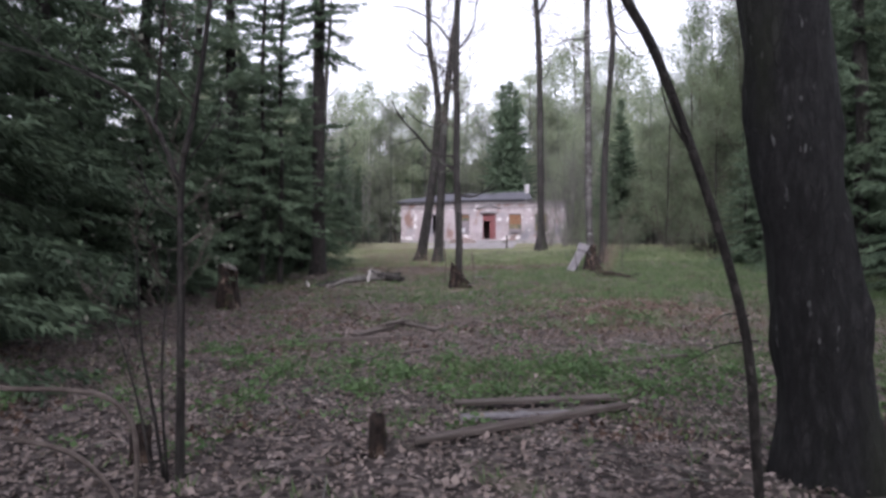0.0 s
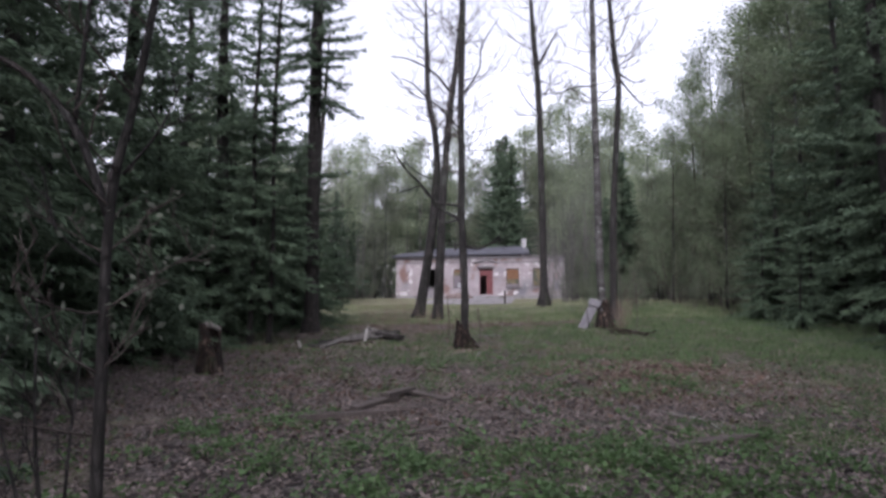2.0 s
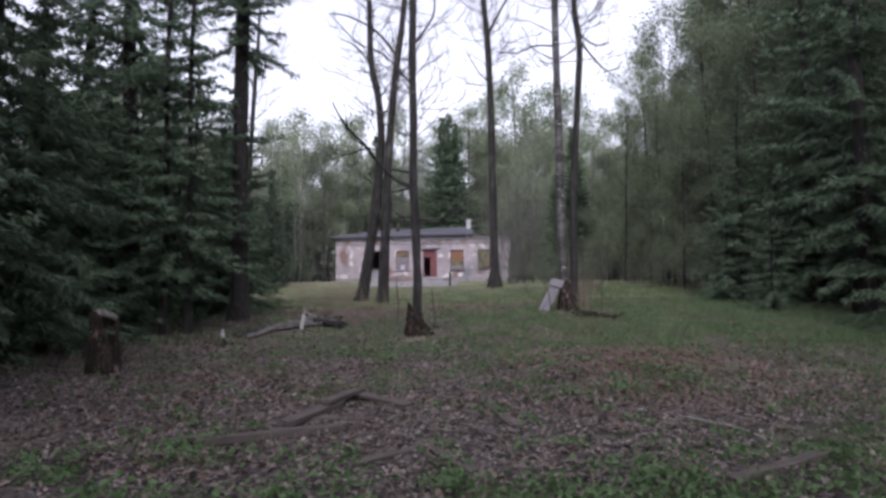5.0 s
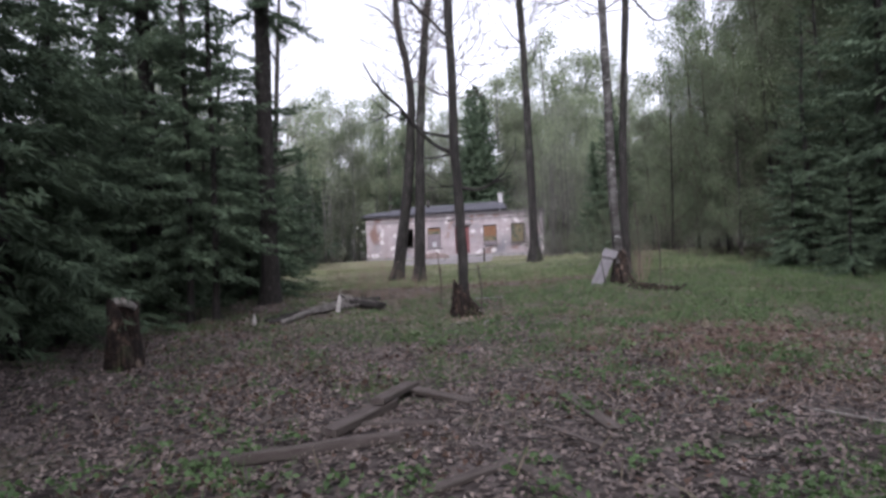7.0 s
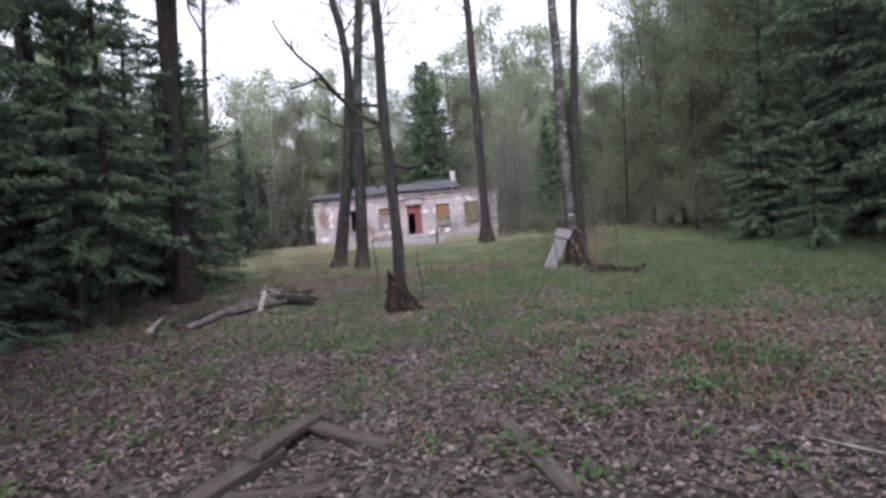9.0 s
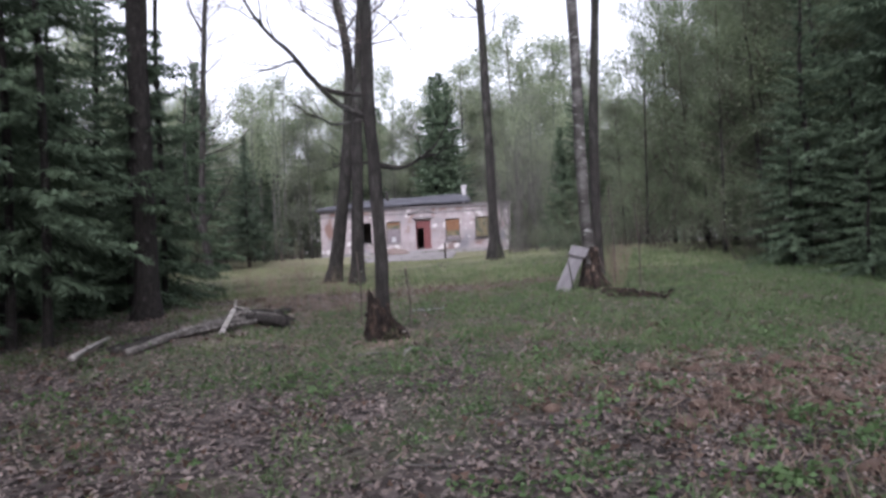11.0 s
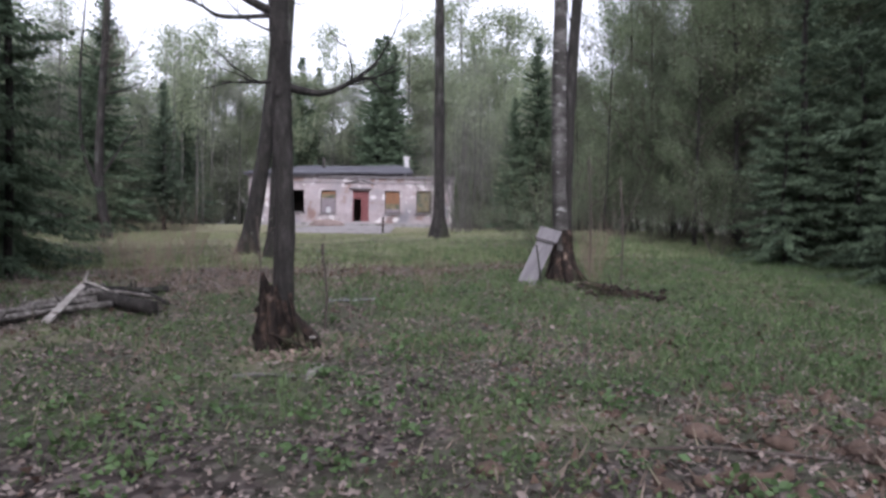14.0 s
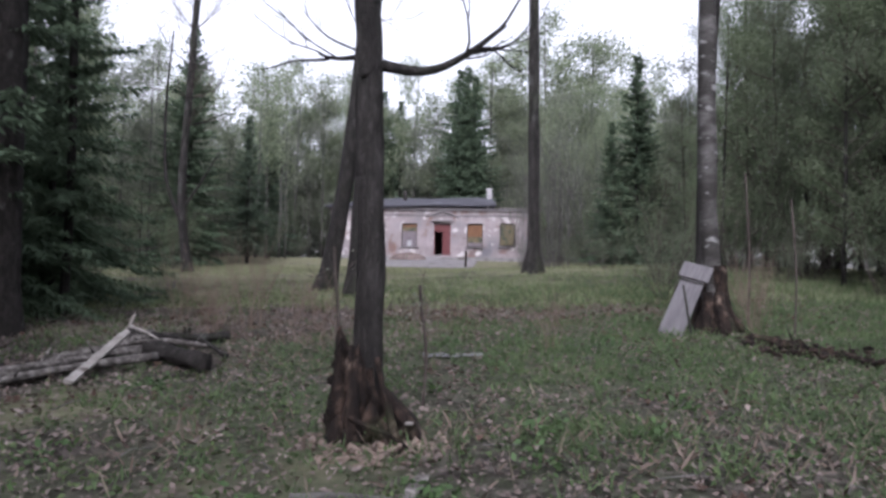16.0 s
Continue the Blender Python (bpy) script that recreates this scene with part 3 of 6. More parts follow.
# spruces further off
far_spruce = [
    make_spruce("spruce", 21, 18.0, 1.0, 4.0, False, 0.2, NEEDLE_FAR, "pointed green spruce at the wood's edge"),
    make_spruce("spruce", 22, 20.0, 2.0, 3.8, False, 0.22, NEEDLE_FAR, "pointed green spruce at the wood's edge"),
    make_spruce("spruce", 23, 15.0, 0.5, 3.8, False, 0.18, NEEDLE_FAR, "pointed green spruce at the wood's edge"),
]
broad = [
    make_broadleaf("birch", 31, 19.0, 5.0, 2.4, 0.11, LEAF, 6000, 0.17, BARK_PALE, "slender birch with thin light green spring leaves"),
    make_broadleaf("alder", 32, 17.0, 4.0, 2.6, 0.12, LEAF, 6000, 0.17, BARK, "slender alder with light green spring leaves"),
    make_broadleaf("aspen", 33, 18.0, 4.5, 2.2, 0.12, LEAF_DULL, 5000, 0.15, BARK_PALE, "half-bare aspen with budding grey-green leaves"),
    make_broadleaf("alder", 34, 15.0, 1.5, 2.4, 0.10, LEAF_DULL, 5000, 0.15, BARK, "half-bare alder with budding grey-green leaves"),
    make_broadleaf("birch", 35, 21.0, 4.0, 2.9, 0.13, LEAF, 6500, 0.17, BARK_PALE, "tall birch with light green spring crown"),
]
rg = random.Random(77)
wood, firs = [], []
for _ in range(4000):
    if len(wood) + len(firs) > 62:
        break
    x, y = rg.uniform(-50, 52), rg.uniform(28, 116)
    back = y > 80
    left = x < -13 - 0.02 * y and y > 30
    right = x > 15 + 0.16 * max(0, y - 30) and y > 26
    if not (back or left or right) or (y > 104 and rg.random() < 0.5):
        continue
    if min([9] + [math.hypot(x - a, y - b) for a, b, _ in wood + firs]) < 2.1:
        continue
    (firs if rg.random() < (0.22 if not right else 0.15) else wood).append((x, y, rg.uniform(0.8, 1.2) * (0.6 if left and y < 70 else 1.0)))
firs += [(-12.5, 40.0, 0.5), (-15.5, 47.0, 0.6), (1.0, 96.0, 1.0), (-1.5, 97.0, 1.05), (-9.2, 58.0, 0.72), (-11.8, 52.0, 0.75), (-20, 36, 0.6), (-10.5, 33, 0.3), (-9.6, 67.0, 0.92)]
wood += [(15.0, 81, 1.32), (16.9, 79, 1.28), (18.8, 80.5, 1.34), (20.8, 79, 1.3), (23, 81, 1.3), (13.2, 83, 1.3), (12.5, 79, 1.0), (14.2, 77, 0.95), (15.8, 79.5, 1.05), (13.4, 82, 1.1), (17.6, 77, 1.0), (11.0, 80.5, 1.05), (-13.5, 52, 0.7), (-12.5, 58, 0.75), (-14.5, 64, 0.8), (-11, 70, 0.9), (20, 62, 0.9), (19.5, 55, 0.65), (16, 70, 0.9)]
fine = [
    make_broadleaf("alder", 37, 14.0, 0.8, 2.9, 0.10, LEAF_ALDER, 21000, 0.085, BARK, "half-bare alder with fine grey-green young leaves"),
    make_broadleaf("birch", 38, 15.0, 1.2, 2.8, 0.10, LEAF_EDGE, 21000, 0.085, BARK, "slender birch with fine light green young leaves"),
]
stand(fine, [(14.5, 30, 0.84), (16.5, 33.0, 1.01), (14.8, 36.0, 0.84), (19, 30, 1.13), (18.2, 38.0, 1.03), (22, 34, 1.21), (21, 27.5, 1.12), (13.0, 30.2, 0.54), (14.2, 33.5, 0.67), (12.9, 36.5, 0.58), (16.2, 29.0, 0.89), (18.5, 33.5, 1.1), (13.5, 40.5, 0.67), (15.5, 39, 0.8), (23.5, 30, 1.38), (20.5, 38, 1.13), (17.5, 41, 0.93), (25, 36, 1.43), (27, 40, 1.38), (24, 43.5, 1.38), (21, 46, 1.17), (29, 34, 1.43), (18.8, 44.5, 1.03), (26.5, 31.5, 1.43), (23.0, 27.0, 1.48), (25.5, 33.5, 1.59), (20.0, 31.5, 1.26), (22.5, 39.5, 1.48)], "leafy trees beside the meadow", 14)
# dark pointed spruces that stand out from the wood
dark_spruce = make_spruce("dark_spruce", 24, 20.0, 1.0, 4.2, False, 0.2, NEEDLE, "dark pointed spruce standing out from lighter trees")
stand([dark_spruce], [(11.8, 42.0, 0.5), (12.5, 43.2, 0.84), (11.1, 43.2, 0.72), (7.4, 77.0, 1.95), (9.1, 77.4, 1.9), (8.2, 78.6, 2.05), (-0.6, 82.0, 1.85), (1.4, 82.6, 1.75), (-3.2, 83.0, 1.65), (-16.5, 44.0, 1.2), (-10.8, 50.0, 1.36), (24.5, 38.0, 1.6), (27.5, 35.0, 1.8), (22.5, 30.5, 1.5)], "dark spruces", 15)
# the closed wood behind the house and along both sides
for y0, x0, x1, step in ((81, -22, 34, 2.3), (85, -26, 38, 2.6)):
    x = x0
    while x < x1:
        wood.append((x + rg.uniform(-0.8, 0.8), y0 + rg.uniform(-1.5, 1.5), rg.uniform(0.8, 1.12)))
        x += step * rg.uniform(0.7, 1.3)
for x0, y0, x1, y1, num in ((-16, 38, -13.5, 78, 18), (-19, 40, -17, 80, 15), (15.5, 52, 21, 80, 14), (19, 48, 26, 82, 12)):
    for i in range(num):
        f = (i + rg.uniform(-0.3, 0.3)) / num
        wood.append((x0 + (x1 - x0) * f + rg.uniform(-1, 1), y0 + (y1 - y0) * f, rg.uniform(0.62, 0.95) * (0.84 if x0 < 0 else 1.0 if f > 0.75 else 0.72)))
wood += [(-9.5, 80.0, 1.0), (-8.0, 81.5, 0.95), (-6.6, 80.3, 1.0), (-10.8, 82.0, 0.95), (-5.0, 82.5, 0.95), (-12.2, 79.5, 0.9)]
wood = [w for w in wood if w[1] < 97 and abs(w[0]) < 38]
stand(far_spruce, firs, "spruces in the wood", 8)
stand(broad, wood, "broadleaf trees in the wood", 9, True)

# wood behind the walker
stand([make_broadleaf("birch", 36, 16.0, 4.0, 2.4, 0.12, LEAF_DULL, 1500, 0.2, BARK, "slender birch with budding leaves")],
      [(-8, -9, 1), (-3, -12, 0.9), (2.5, -10, 1.1), (7, -12, 1), (12, -7, 1), (-13, -4, 1), (16, -2, 1.1), (-17, 3, 1)], "trees behind the path", 10)


def crooked_tree(name, label, trunk, r0, r1, bark, boughs, base_flare=1.5, crown=(), seed=1, leaves=0, extend=4.0):
    """A tree along a measured stem: trunk points, boughs (points, r), bare twigs near the top."""
    x, y, z = trunk[0]
    tree = empty(name, x, y, z - 0.05, label=label, category="tree")
    o = Vector((x, y, z - 0.05))
    rel = [Vector(p) - o for p in trunk]
    d = (rel[-1] - rel[-2]).normalized()
    rel.append(rel[-1] + (d + Vector((0, 0, 0.6))).normalized() * extend)
    path = smooth_path([rel[0] - Vector((0, 0, 0.2))] + rel, 4)
    m = len(path) - 1
    bm = bmesh.new()
    tall = path[-1].z
    rad = []
    for p in path:
        f = max(0.0, p.z / tall)
        rad.append((r1 + (r0 - r1) * (1 - f)) * (1 + (base_flare - 1) * math.exp(-max(p.z, 0) / 0.3)) * (1 if f < 0.8 else 1 - (f - 0.8) * 3.5))
    tube(bm, path, [max(v, 0.015) for v in rad], 12, 0.22)
    part("trunk", bm, bark, tree)
    rg = random.Random(seed)
    tw = bmesh.new()
    for pts, r in boughs:
        bm = bmesh.new()
        q = [Vector(p) - o for p in pts]
        if r > 0.02:
            q[0] = q[0] - (q[1] - q[0]).normalized() * 0.08
        sm = limb(bm, q, r, r * 0.32, 7, 4, 0.25)
        for _ in range(4 if r > 0.0065 else 0):
            k = rg.randrange(len(sm) // 2, len(sm) - 1)
            twigs(tw, sm[k], (sm[k + 1] - sm[k]).normalized() + Vector((rg.uniform(-1, 1), rg.uniform(-1, 1), rg.uniform(-0.6, 0.6))) * 0.8, rg.uniform(0.25, 0.7) * min(1, r / 0.03), min(r * 0.22, 0.01), rg, 1, 4)
        part("bough", bm, bark, tree)
    if len(tw.verts):
        tagged(part("twigwork", tw, bark, tree), kind="stuff")
    else:
        tw.free()
    if crown:
        lo, hi, num, length = crown
        bm = bmesh.new()
        for i in range(num):
            zz = lo + (hi - lo) * rg.random()
            k = min(range(len(path)), key=lambda j: abs(path[j].z - zz))
            a = rg.uniform(0, 6.28)
            twigs(bm, path[k], (math.cos(a), math.sin(a), rg.uniform(0.0, 0.9)), length * rg.uniform(0.5, 1.2), min(0.02, 0.14 * r0), rg, 2, 3)
        tips = np.array([tuple(v.co) for v in bm.verts])
        tagged(part("branchwork", bm, TWIG, tree), kind="stuff")
        if leaves:
            rng = np.random.default_rng(seed)
            c = tips[rng.integers(0, len(tips), leaves)] + rng.normal(size=(leaves, 3)) * 0.08
            w = rng.normal(size=(leaves, 3))
            w /= np.linalg.norm(w, axis=1, keepdims=True)
            ln = rng.uniform(0.02, 0.05, leaves)
            from_quads("crown", spray_quads(c, w, ln, ln * 0.7, rng, 0.5), LEAF_DULL, tree)
    return tree


def at_y(y, pts):
    return [(x, y + dy, z) for x, z, dy in pts]


# the crooked tree with the rotten foot, on the walked line
main_tree = crooked_tree(
    "dead_alder", "half-dead grey alder with crooked boughs and a rotten foot",
    at_y(18.6, [(0.45, 0.40, 0), (0.47, 1.2, 0), (0.47, 2.0, 0), (0.43, 3.17, 0), (0.39, 4.1, 0), (0.40, 5.5, 0), (0.38, 7.0, 0), (0.42, 9.0, 0)]),
    0.108, 0.08, BARK,
    [(at_y(18.6, [(0.36, 3.95, 0), (-0.05, 4.13, -0.1), (-0.44, 4.51, -0.2), (-0.78, 4.92, -0.3), (-1.05, 5.17, -0.3), (-1.3, 5.5, -0.3), (-1.5, 5.9, -0.2)]), 0.05),
     (at_y(18.6, [(0.36, 4.3, 0), (-0.21, 4.42, 0.1), (-0.51, 4.61, 0.1), (-0.74, 4.86, 0), (-1.01, 4.74, -0.1), (-1.27, 4.68, -0.1)]), 0.035),
     (at_y(18.6, [(0.36, 3.93, 0), (-0.12, 3.81, -0.2), (-0.31, 3.87, -0.25), (-0.49, 3.95, -0.3)]), 0.03),
     (at_y(18.6, [(0.46, 3.2, 0), (0.83, 3.12, -0.1), (1.14, 3.24, -0.15), (1.43, 3.46, -0.2)]), 0.048),
     (at_y(18.6, [(1.2, 3.27, -0.17), (1.32, 3.30, -0.15), (1.44, 3.29, -0.15)]), 0.02),
     (at_y(18.6, [(0.42, 5.75, 0), (0.8, 5.6, 0.3), (1.15, 5.35, 0.9), (1.45, 5.05, 1.7)]), 0.012),
     (at_y(18.6, [(0.40, 3.25, 0), (0.2, 3.22, 0), (0.05, 3.25, 0)]), 0.025),
     (at_y(18.6, [(0.40, 6.4, 0), (-0.3, 7.2, 0.1), (-0.9, 7.5, 0.2), (-1.6, 8.2, 0.2)]), 0.03),
     (at_y(18.6, [(0.40, 7.4, 0), (0.9, 8.2, 0.1), (1.0, 9.0, 0.2), (1.5, 9.8, 0.2)]), 0.03)],
    1.25, (4.6, 11.5, 40, 1.3), 3, 900)


def add_part(parent, name, bm, mat, label=""):
    return part(name, bm, mat, parent, label)


def rotten_foot(tree):
    """Shattered rotten collar: a standing slab on one side, a dark hollow in front, torn roots."""
    bm = bmesh.new()
    n, rings = 60, 22
    grid = []
    for k in range(rings):
        row = []
        for i in range(n):
            a = 2 * math.pi * i / n
            ca, sa = math.cos(a), math.sin(a)
            f = k / (rings - 1)
            tall = 0.3 + 0.46 * max(0, math.cos(a - 4.15)) ** 0.7 + 0.14 * noise.noise((ca * 3, sa * 3, 3)) + 0.09 * noise.noise((ca * 11, sa * 11, 1))
            tall = max(tall, 0.2)
            z = -0.08 + f * (tall + 0.08)
            lump = noise.noise((ca * 2.5, sa * 2.5, z * 5)) + 0.7 * noise.noise((ca * 6, sa * 6, z * 14)) + 0.4 * noise.noise((ca * 14, sa * 14, z * 25))
            r = 0.215 - 0.05 * f + 0.085 * lump + 0.06 * (1 - f) ** 2 * max(0, math.cos(3 * a + 0.6))
            hollow = math.exp(-(((a - 4.45) / 0.42) ** 2 + ((z - 0.2) / 0.13) ** 2)) + 0.7 * math.exp(-(((a - 3.9) / 0.22) ** 2 + ((z - 0.5) / 0.08) ** 2))
            r *= 1 - 0.72 * min(1, hollow)
            row.append(bm.verts.new((r * ca - 0.04, r * sa, z)))
        grid.append(row)
    grid.append([bm.verts.new((v.co.x * 0.66, v.co.y * 0.66, v.co.z * 0.5)) for v in grid[-1]])
    for a, b in zip(grid, grid[1:]):
        for i in range(n):
            bm.faces.new((a[i], a[(i + 1) % n], b[(i + 1) % n], b[i]))
    add_part(tree, "rotten_collar", bm, ROT, "shattered brown rotten wood round the trunk foot")
    for pts, r0, r1, text in (
            ([(0.09, -0.1, 0.66), (0.15, -0.17, 0.4), (0.23, -0.24, 0.14), (0.3, -0.3, -0.06)], 0.02, 0.045, "pale mossy root reaching to the ground"),
            ([(0.08, 0.0, 0.42), (0.18, -0.04, 0.3), (0.27, -0.06, 0.2), (0.34, -0.07, 0.08), (0.38, -0.08, -0.1)], 0.06, 0.09, "dark rotten root lump"),
            ([(0.1, -0.12, 0.18), (0.18, -0.16, 0.08), (0.24, -0.2, -0.08)], 0.07, 0.06, ""),
            ([(-0.13, -0.1, 0.24), (-0.2, -0.14, 0.1), (-0.26, -0.16, -0.06)], 0.05, 0.05, ""),
            ([(-0.1, -0.24, 0.26), (0.05, -0.28, 0.2), (0.22, -0.3, 0.13), (0.36, -0.33, 0.02)], 0.012, 0.02, "pale torn root strand")):
        bm = bmesh.new()
        limb(bm, pts, r0, r1, 9, 5, 0.9)
        add_part(tree, "root", bm, ROT, text)
    for x, y, w, tall, lean in ((-0.17, -0.06, 0.08, 0.88, -0.02), (-0.08, -0.17, 0.06, 0.76, 0.03)):
        bm = bmesh.new()
        pts = [(x - lean * 0.5, y, -0.05), (x, y, tall * 0.4), (x + lean * 0.6, y, tall * 0.75), (x + lean, y + 0.01, tall)]
        limb(bm, pts, w, 0.012, 7, 5, 1.1, 0.7)
        add_part(tree, "splinter", bm, ROT, "upright splinter of torn rotten wood")
    for x, y, z, r in ((0.33, -0.17, 0.2, 0.028),):
        bm = bmesh.new()
        bmesh.ops.create_icosphere(bm, subdivisions=2, radius=r, matrix=pose(x, y, z) @ Matrix.Diagonal((1.2, 0.8, 0.5, 1)))
        for v in bm.verts:
            v.co += Vector((1, 1, 0.5)) * 0.015 * noise.noise(v.co * 25)
        add_part(tree, "bracket_fungus", bm, BARE_WOOD, "small pale bracket fungus")
    bm = bmesh.new()
    rg = random.Random(4)
    for k in range(150):
        a, r = rg.uniform(3.0, 6.8), rg.uniform(0.26, 0.6)
        box(bm, rg.uniform(0.04, 0.16), rg.uniform(0.02, 0.05), rg.uniform(0.01, 0.03), pose(r * math.cos(a) + 0.08, r * math.sin(a), 0.02 + rg.random() * 0.12 * (0.65 - r), rg.uniform(-30, 30), rg.uniform(-40, 40), rg.uniform(0, 360)))
    tagged(add_part(tree, "fallen_bark", bm, BRACKEN), kind="stuff")


rotten_foot(main_tree)
for z, a, r in ((3.3, 0.6, 0.06), (3.55, 0.2, 0.05), (2.75, 1.4, 0.04)):
    bm = bmesh.new()
    bmesh.ops.create_icosphere(bm, subdivisions=2, radius=r, matrix=Matrix.Translation((0.065 * math.cos(a) - 0.025 - 0.012 * z, -0.075 * math.sin(a), z)))
    for v in bm.verts:
        v.co += Vector((1, 1, 1)) * 0.03 * noise.noise(v.co * 11)
    add_part(main_tree, "burl", bm, BARK)

crooked_tree("alder", "leaning grey alder of a close pair, bare in early spring",
             [(-1.14, 31.2, 1.0), (-0.62, 31.2, 4.27), (-0.26, 31.2, 7.98), (-0.38, 31.2, 9.98), (-0.67, 31.2, 11.5), (-0.76, 31.2, 13.8)],
             0.25, 0.08, BARK, [([(-0.36, 31.2, 9.9), (0.1, 31.2, 10.6), (0.6, 31.1, 11.2)], 0.05), ([(-0.67, 31.2, 11.5), (-1.4, 31.2, 12.3), (-2.0, 31.2, 12.6)], 0.05), ([(-0.3, 31.2, 7.6), (-1.2, 31, 7.9), (-1.9, 31, 8.6)], 0.04)],
             1.5, (7.0, 15, 44, 1.9), 5, 900)
crooked_tree("alder", "straight grey alder of a close pair, bare in early spring",
             [(-0.25, 29.4, 0.95), (-0.1, 29.4, 4.05), (0.06, 29.4, 7.46), (0.3, 29.4, 10.23), (0.68, 29.4, 13.3)],
             0.22, 0.09, BARK, [([(0.4, 29.4, 11.2), (-0.4, 29.4, 12.2), (-1.6, 29.3, 12.8), (-2.4, 29.3, 12.9)], 0.06), ([(0.3, 29.4, 10.2), (0.9, 29.4, 10.9), (1.3, 29.4, 11.8)], 0.04)],
             1.5, (7.0, 15, 44, 1.9), 6, 900)
crooked_tree("alder", "tall straight grey-brown tree standing before the house",
             [(5.45, 34.9, 1.62), (5.38, 34.9, 6.06), (5.34, 34.9, 10.9), (5.2, 34.9, 14.4), (5.05, 34.9, 16.2)],
             0.215, 0.13, BARK, [([(5.2, 34.9, 14.5), (5.77, 34.9, 15.6), (6.3, 34.9, 16.6)], 0.1), ([(5.3, 34.9, 12), (4.7, 34.8, 12.6), (4.2, 34.8, 13.4)], 0.04), ([(5.34, 34.9, 11), (5.8, 34.8, 11.4), (5.9, 34.8, 12.2)], 0.04)],
             2.1, (9.5, 19, 52, 2.3), 7, 1800)
birch_tree = crooked_tree("birch", "mottled birch with a grey board leaning on it",
             [(5.36, 22.8, 0.68), (5.25, 22.8, 3.41), (5.23, 22.8, 6.7), (5.2, 22.8, 9.2), (5.2, 22.8, 10.5)],
             0.14, 0.09, BARK_BIRCH, [([(5.2, 22.8, 9.21), (4.54, 22.8, 9.19), (3.91, 22.8, 8.94), (3.2, 22.8, 8.98)], 0.035)],
             1.9, (7.5, 15, 36, 1.8), 8, 900)
crooked_tree("alder", "dark slender tree standing behind a birch",
             [(6.32, 25.0, 0.95), (6.38, 25.0, 4.62), (6.59, 25.0, 8.0), (6.72, 25.0, 10.06), (6.56, 25.0, 11.66)],
             0.14, 0.09, BARK, [([(6.69, 25.0, 10.4), (7.23, 25.0, 9.7), (7.73, 25.0, 9.26), (8.25, 25.0, 9.43)], 0.045), ([(6.65, 25.0, 10.6), (7.27, 24.9, 10.15), (7.8, 24.8, 10.2)], 0.036), ([(6.45, 25.0, 6.2), (6.25, 24.9, 6.7), (6.3, 24.9, 7.1)], 0.02)],
             1.7, (8.5, 14.5, 34, 1.7), 9, 900)
crooked_tree("aspen", "thin bare tree with low crooked boughs at the meadow edge",
             [(-7.4, 39.6, 1.45), (-7.7, 39.6, 4.31), (-7.53, 39.6, 8.26), (-7.25, 39.6, 13.6), (-7.15, 39.6, 15.0)],
             0.17, 0.08, BARK, [([(-7.6, 39.6, 3.9), (-6.82, 39.6, 5.2), (-6.3, 39.6, 6.1)], 0.06), ([(-7.6, 39.6, 7.2), (-7.0, 39.6, 7.34), (-6.1, 39.6, 7.75)], 0.05), ([(-7.6, 39.6, 3.2), (-8.3, 39.6, 5.0), (-8.4, 39.6, 8.0), (-8.2, 39.6, 11.0)], 0.09), ([(-7.3, 39.6, 13), (-7.9, 39.6, 14.3), (-8.0, 39.6, 15.5)], 0.07)],
             1.5, (6, 17, 56, 2.1), 10, 3200)
big_spruce = crooked_tree("old_spruce", "thick bare-stemmed old spruce at the clearing's edge",
             [(-4.45, 22.5, 0.68), (-4.44, 22.5, 3.8), (-4.44, 22.5, 7.2), (-4.4, 22.5, 12.0)],
             0.24, 0.16, BARK_DARK, [], 1.5, (), 11, 0, 5.0)
q = spruce_crown(51, 15.5, 8.0, 2.2, 0.34, 6, 0.1, 7, 0.05, 0.3)
q2 = spruce_crown(52, 9.0, 2.0, 1.6, 0.55, 4, 0.1, 7, 0.05, 0.3, 0.45)
from_tris("crown", np.concatenate([q, q2]), NEEDLE, big_spruce)
for k, (x, y) in enumerate(((-5.1, 19.75), (-5.65, 19.7), (-4.95, 25.2))):
    t = crooked_tree("young_spruce", "thin dark spruce stem with sparse lower boughs", [(x, y, height(x, y)), (x + 0.05, y, 3.5), (x, y, 7.0), (x + 0.1, y, 10.0)], 0.075, 0.04, BARK_DARK, [], 1.3, (), 12 + k, 0, 3.0)
    from_tris("crown", spruce_crown(60 + k, 7.5 if k == 2 else 12.0, 1.3, 1.5, 0.34, 5, 0.1, 7, 0.05, 0.3, 0.35), NEEDLE, t)

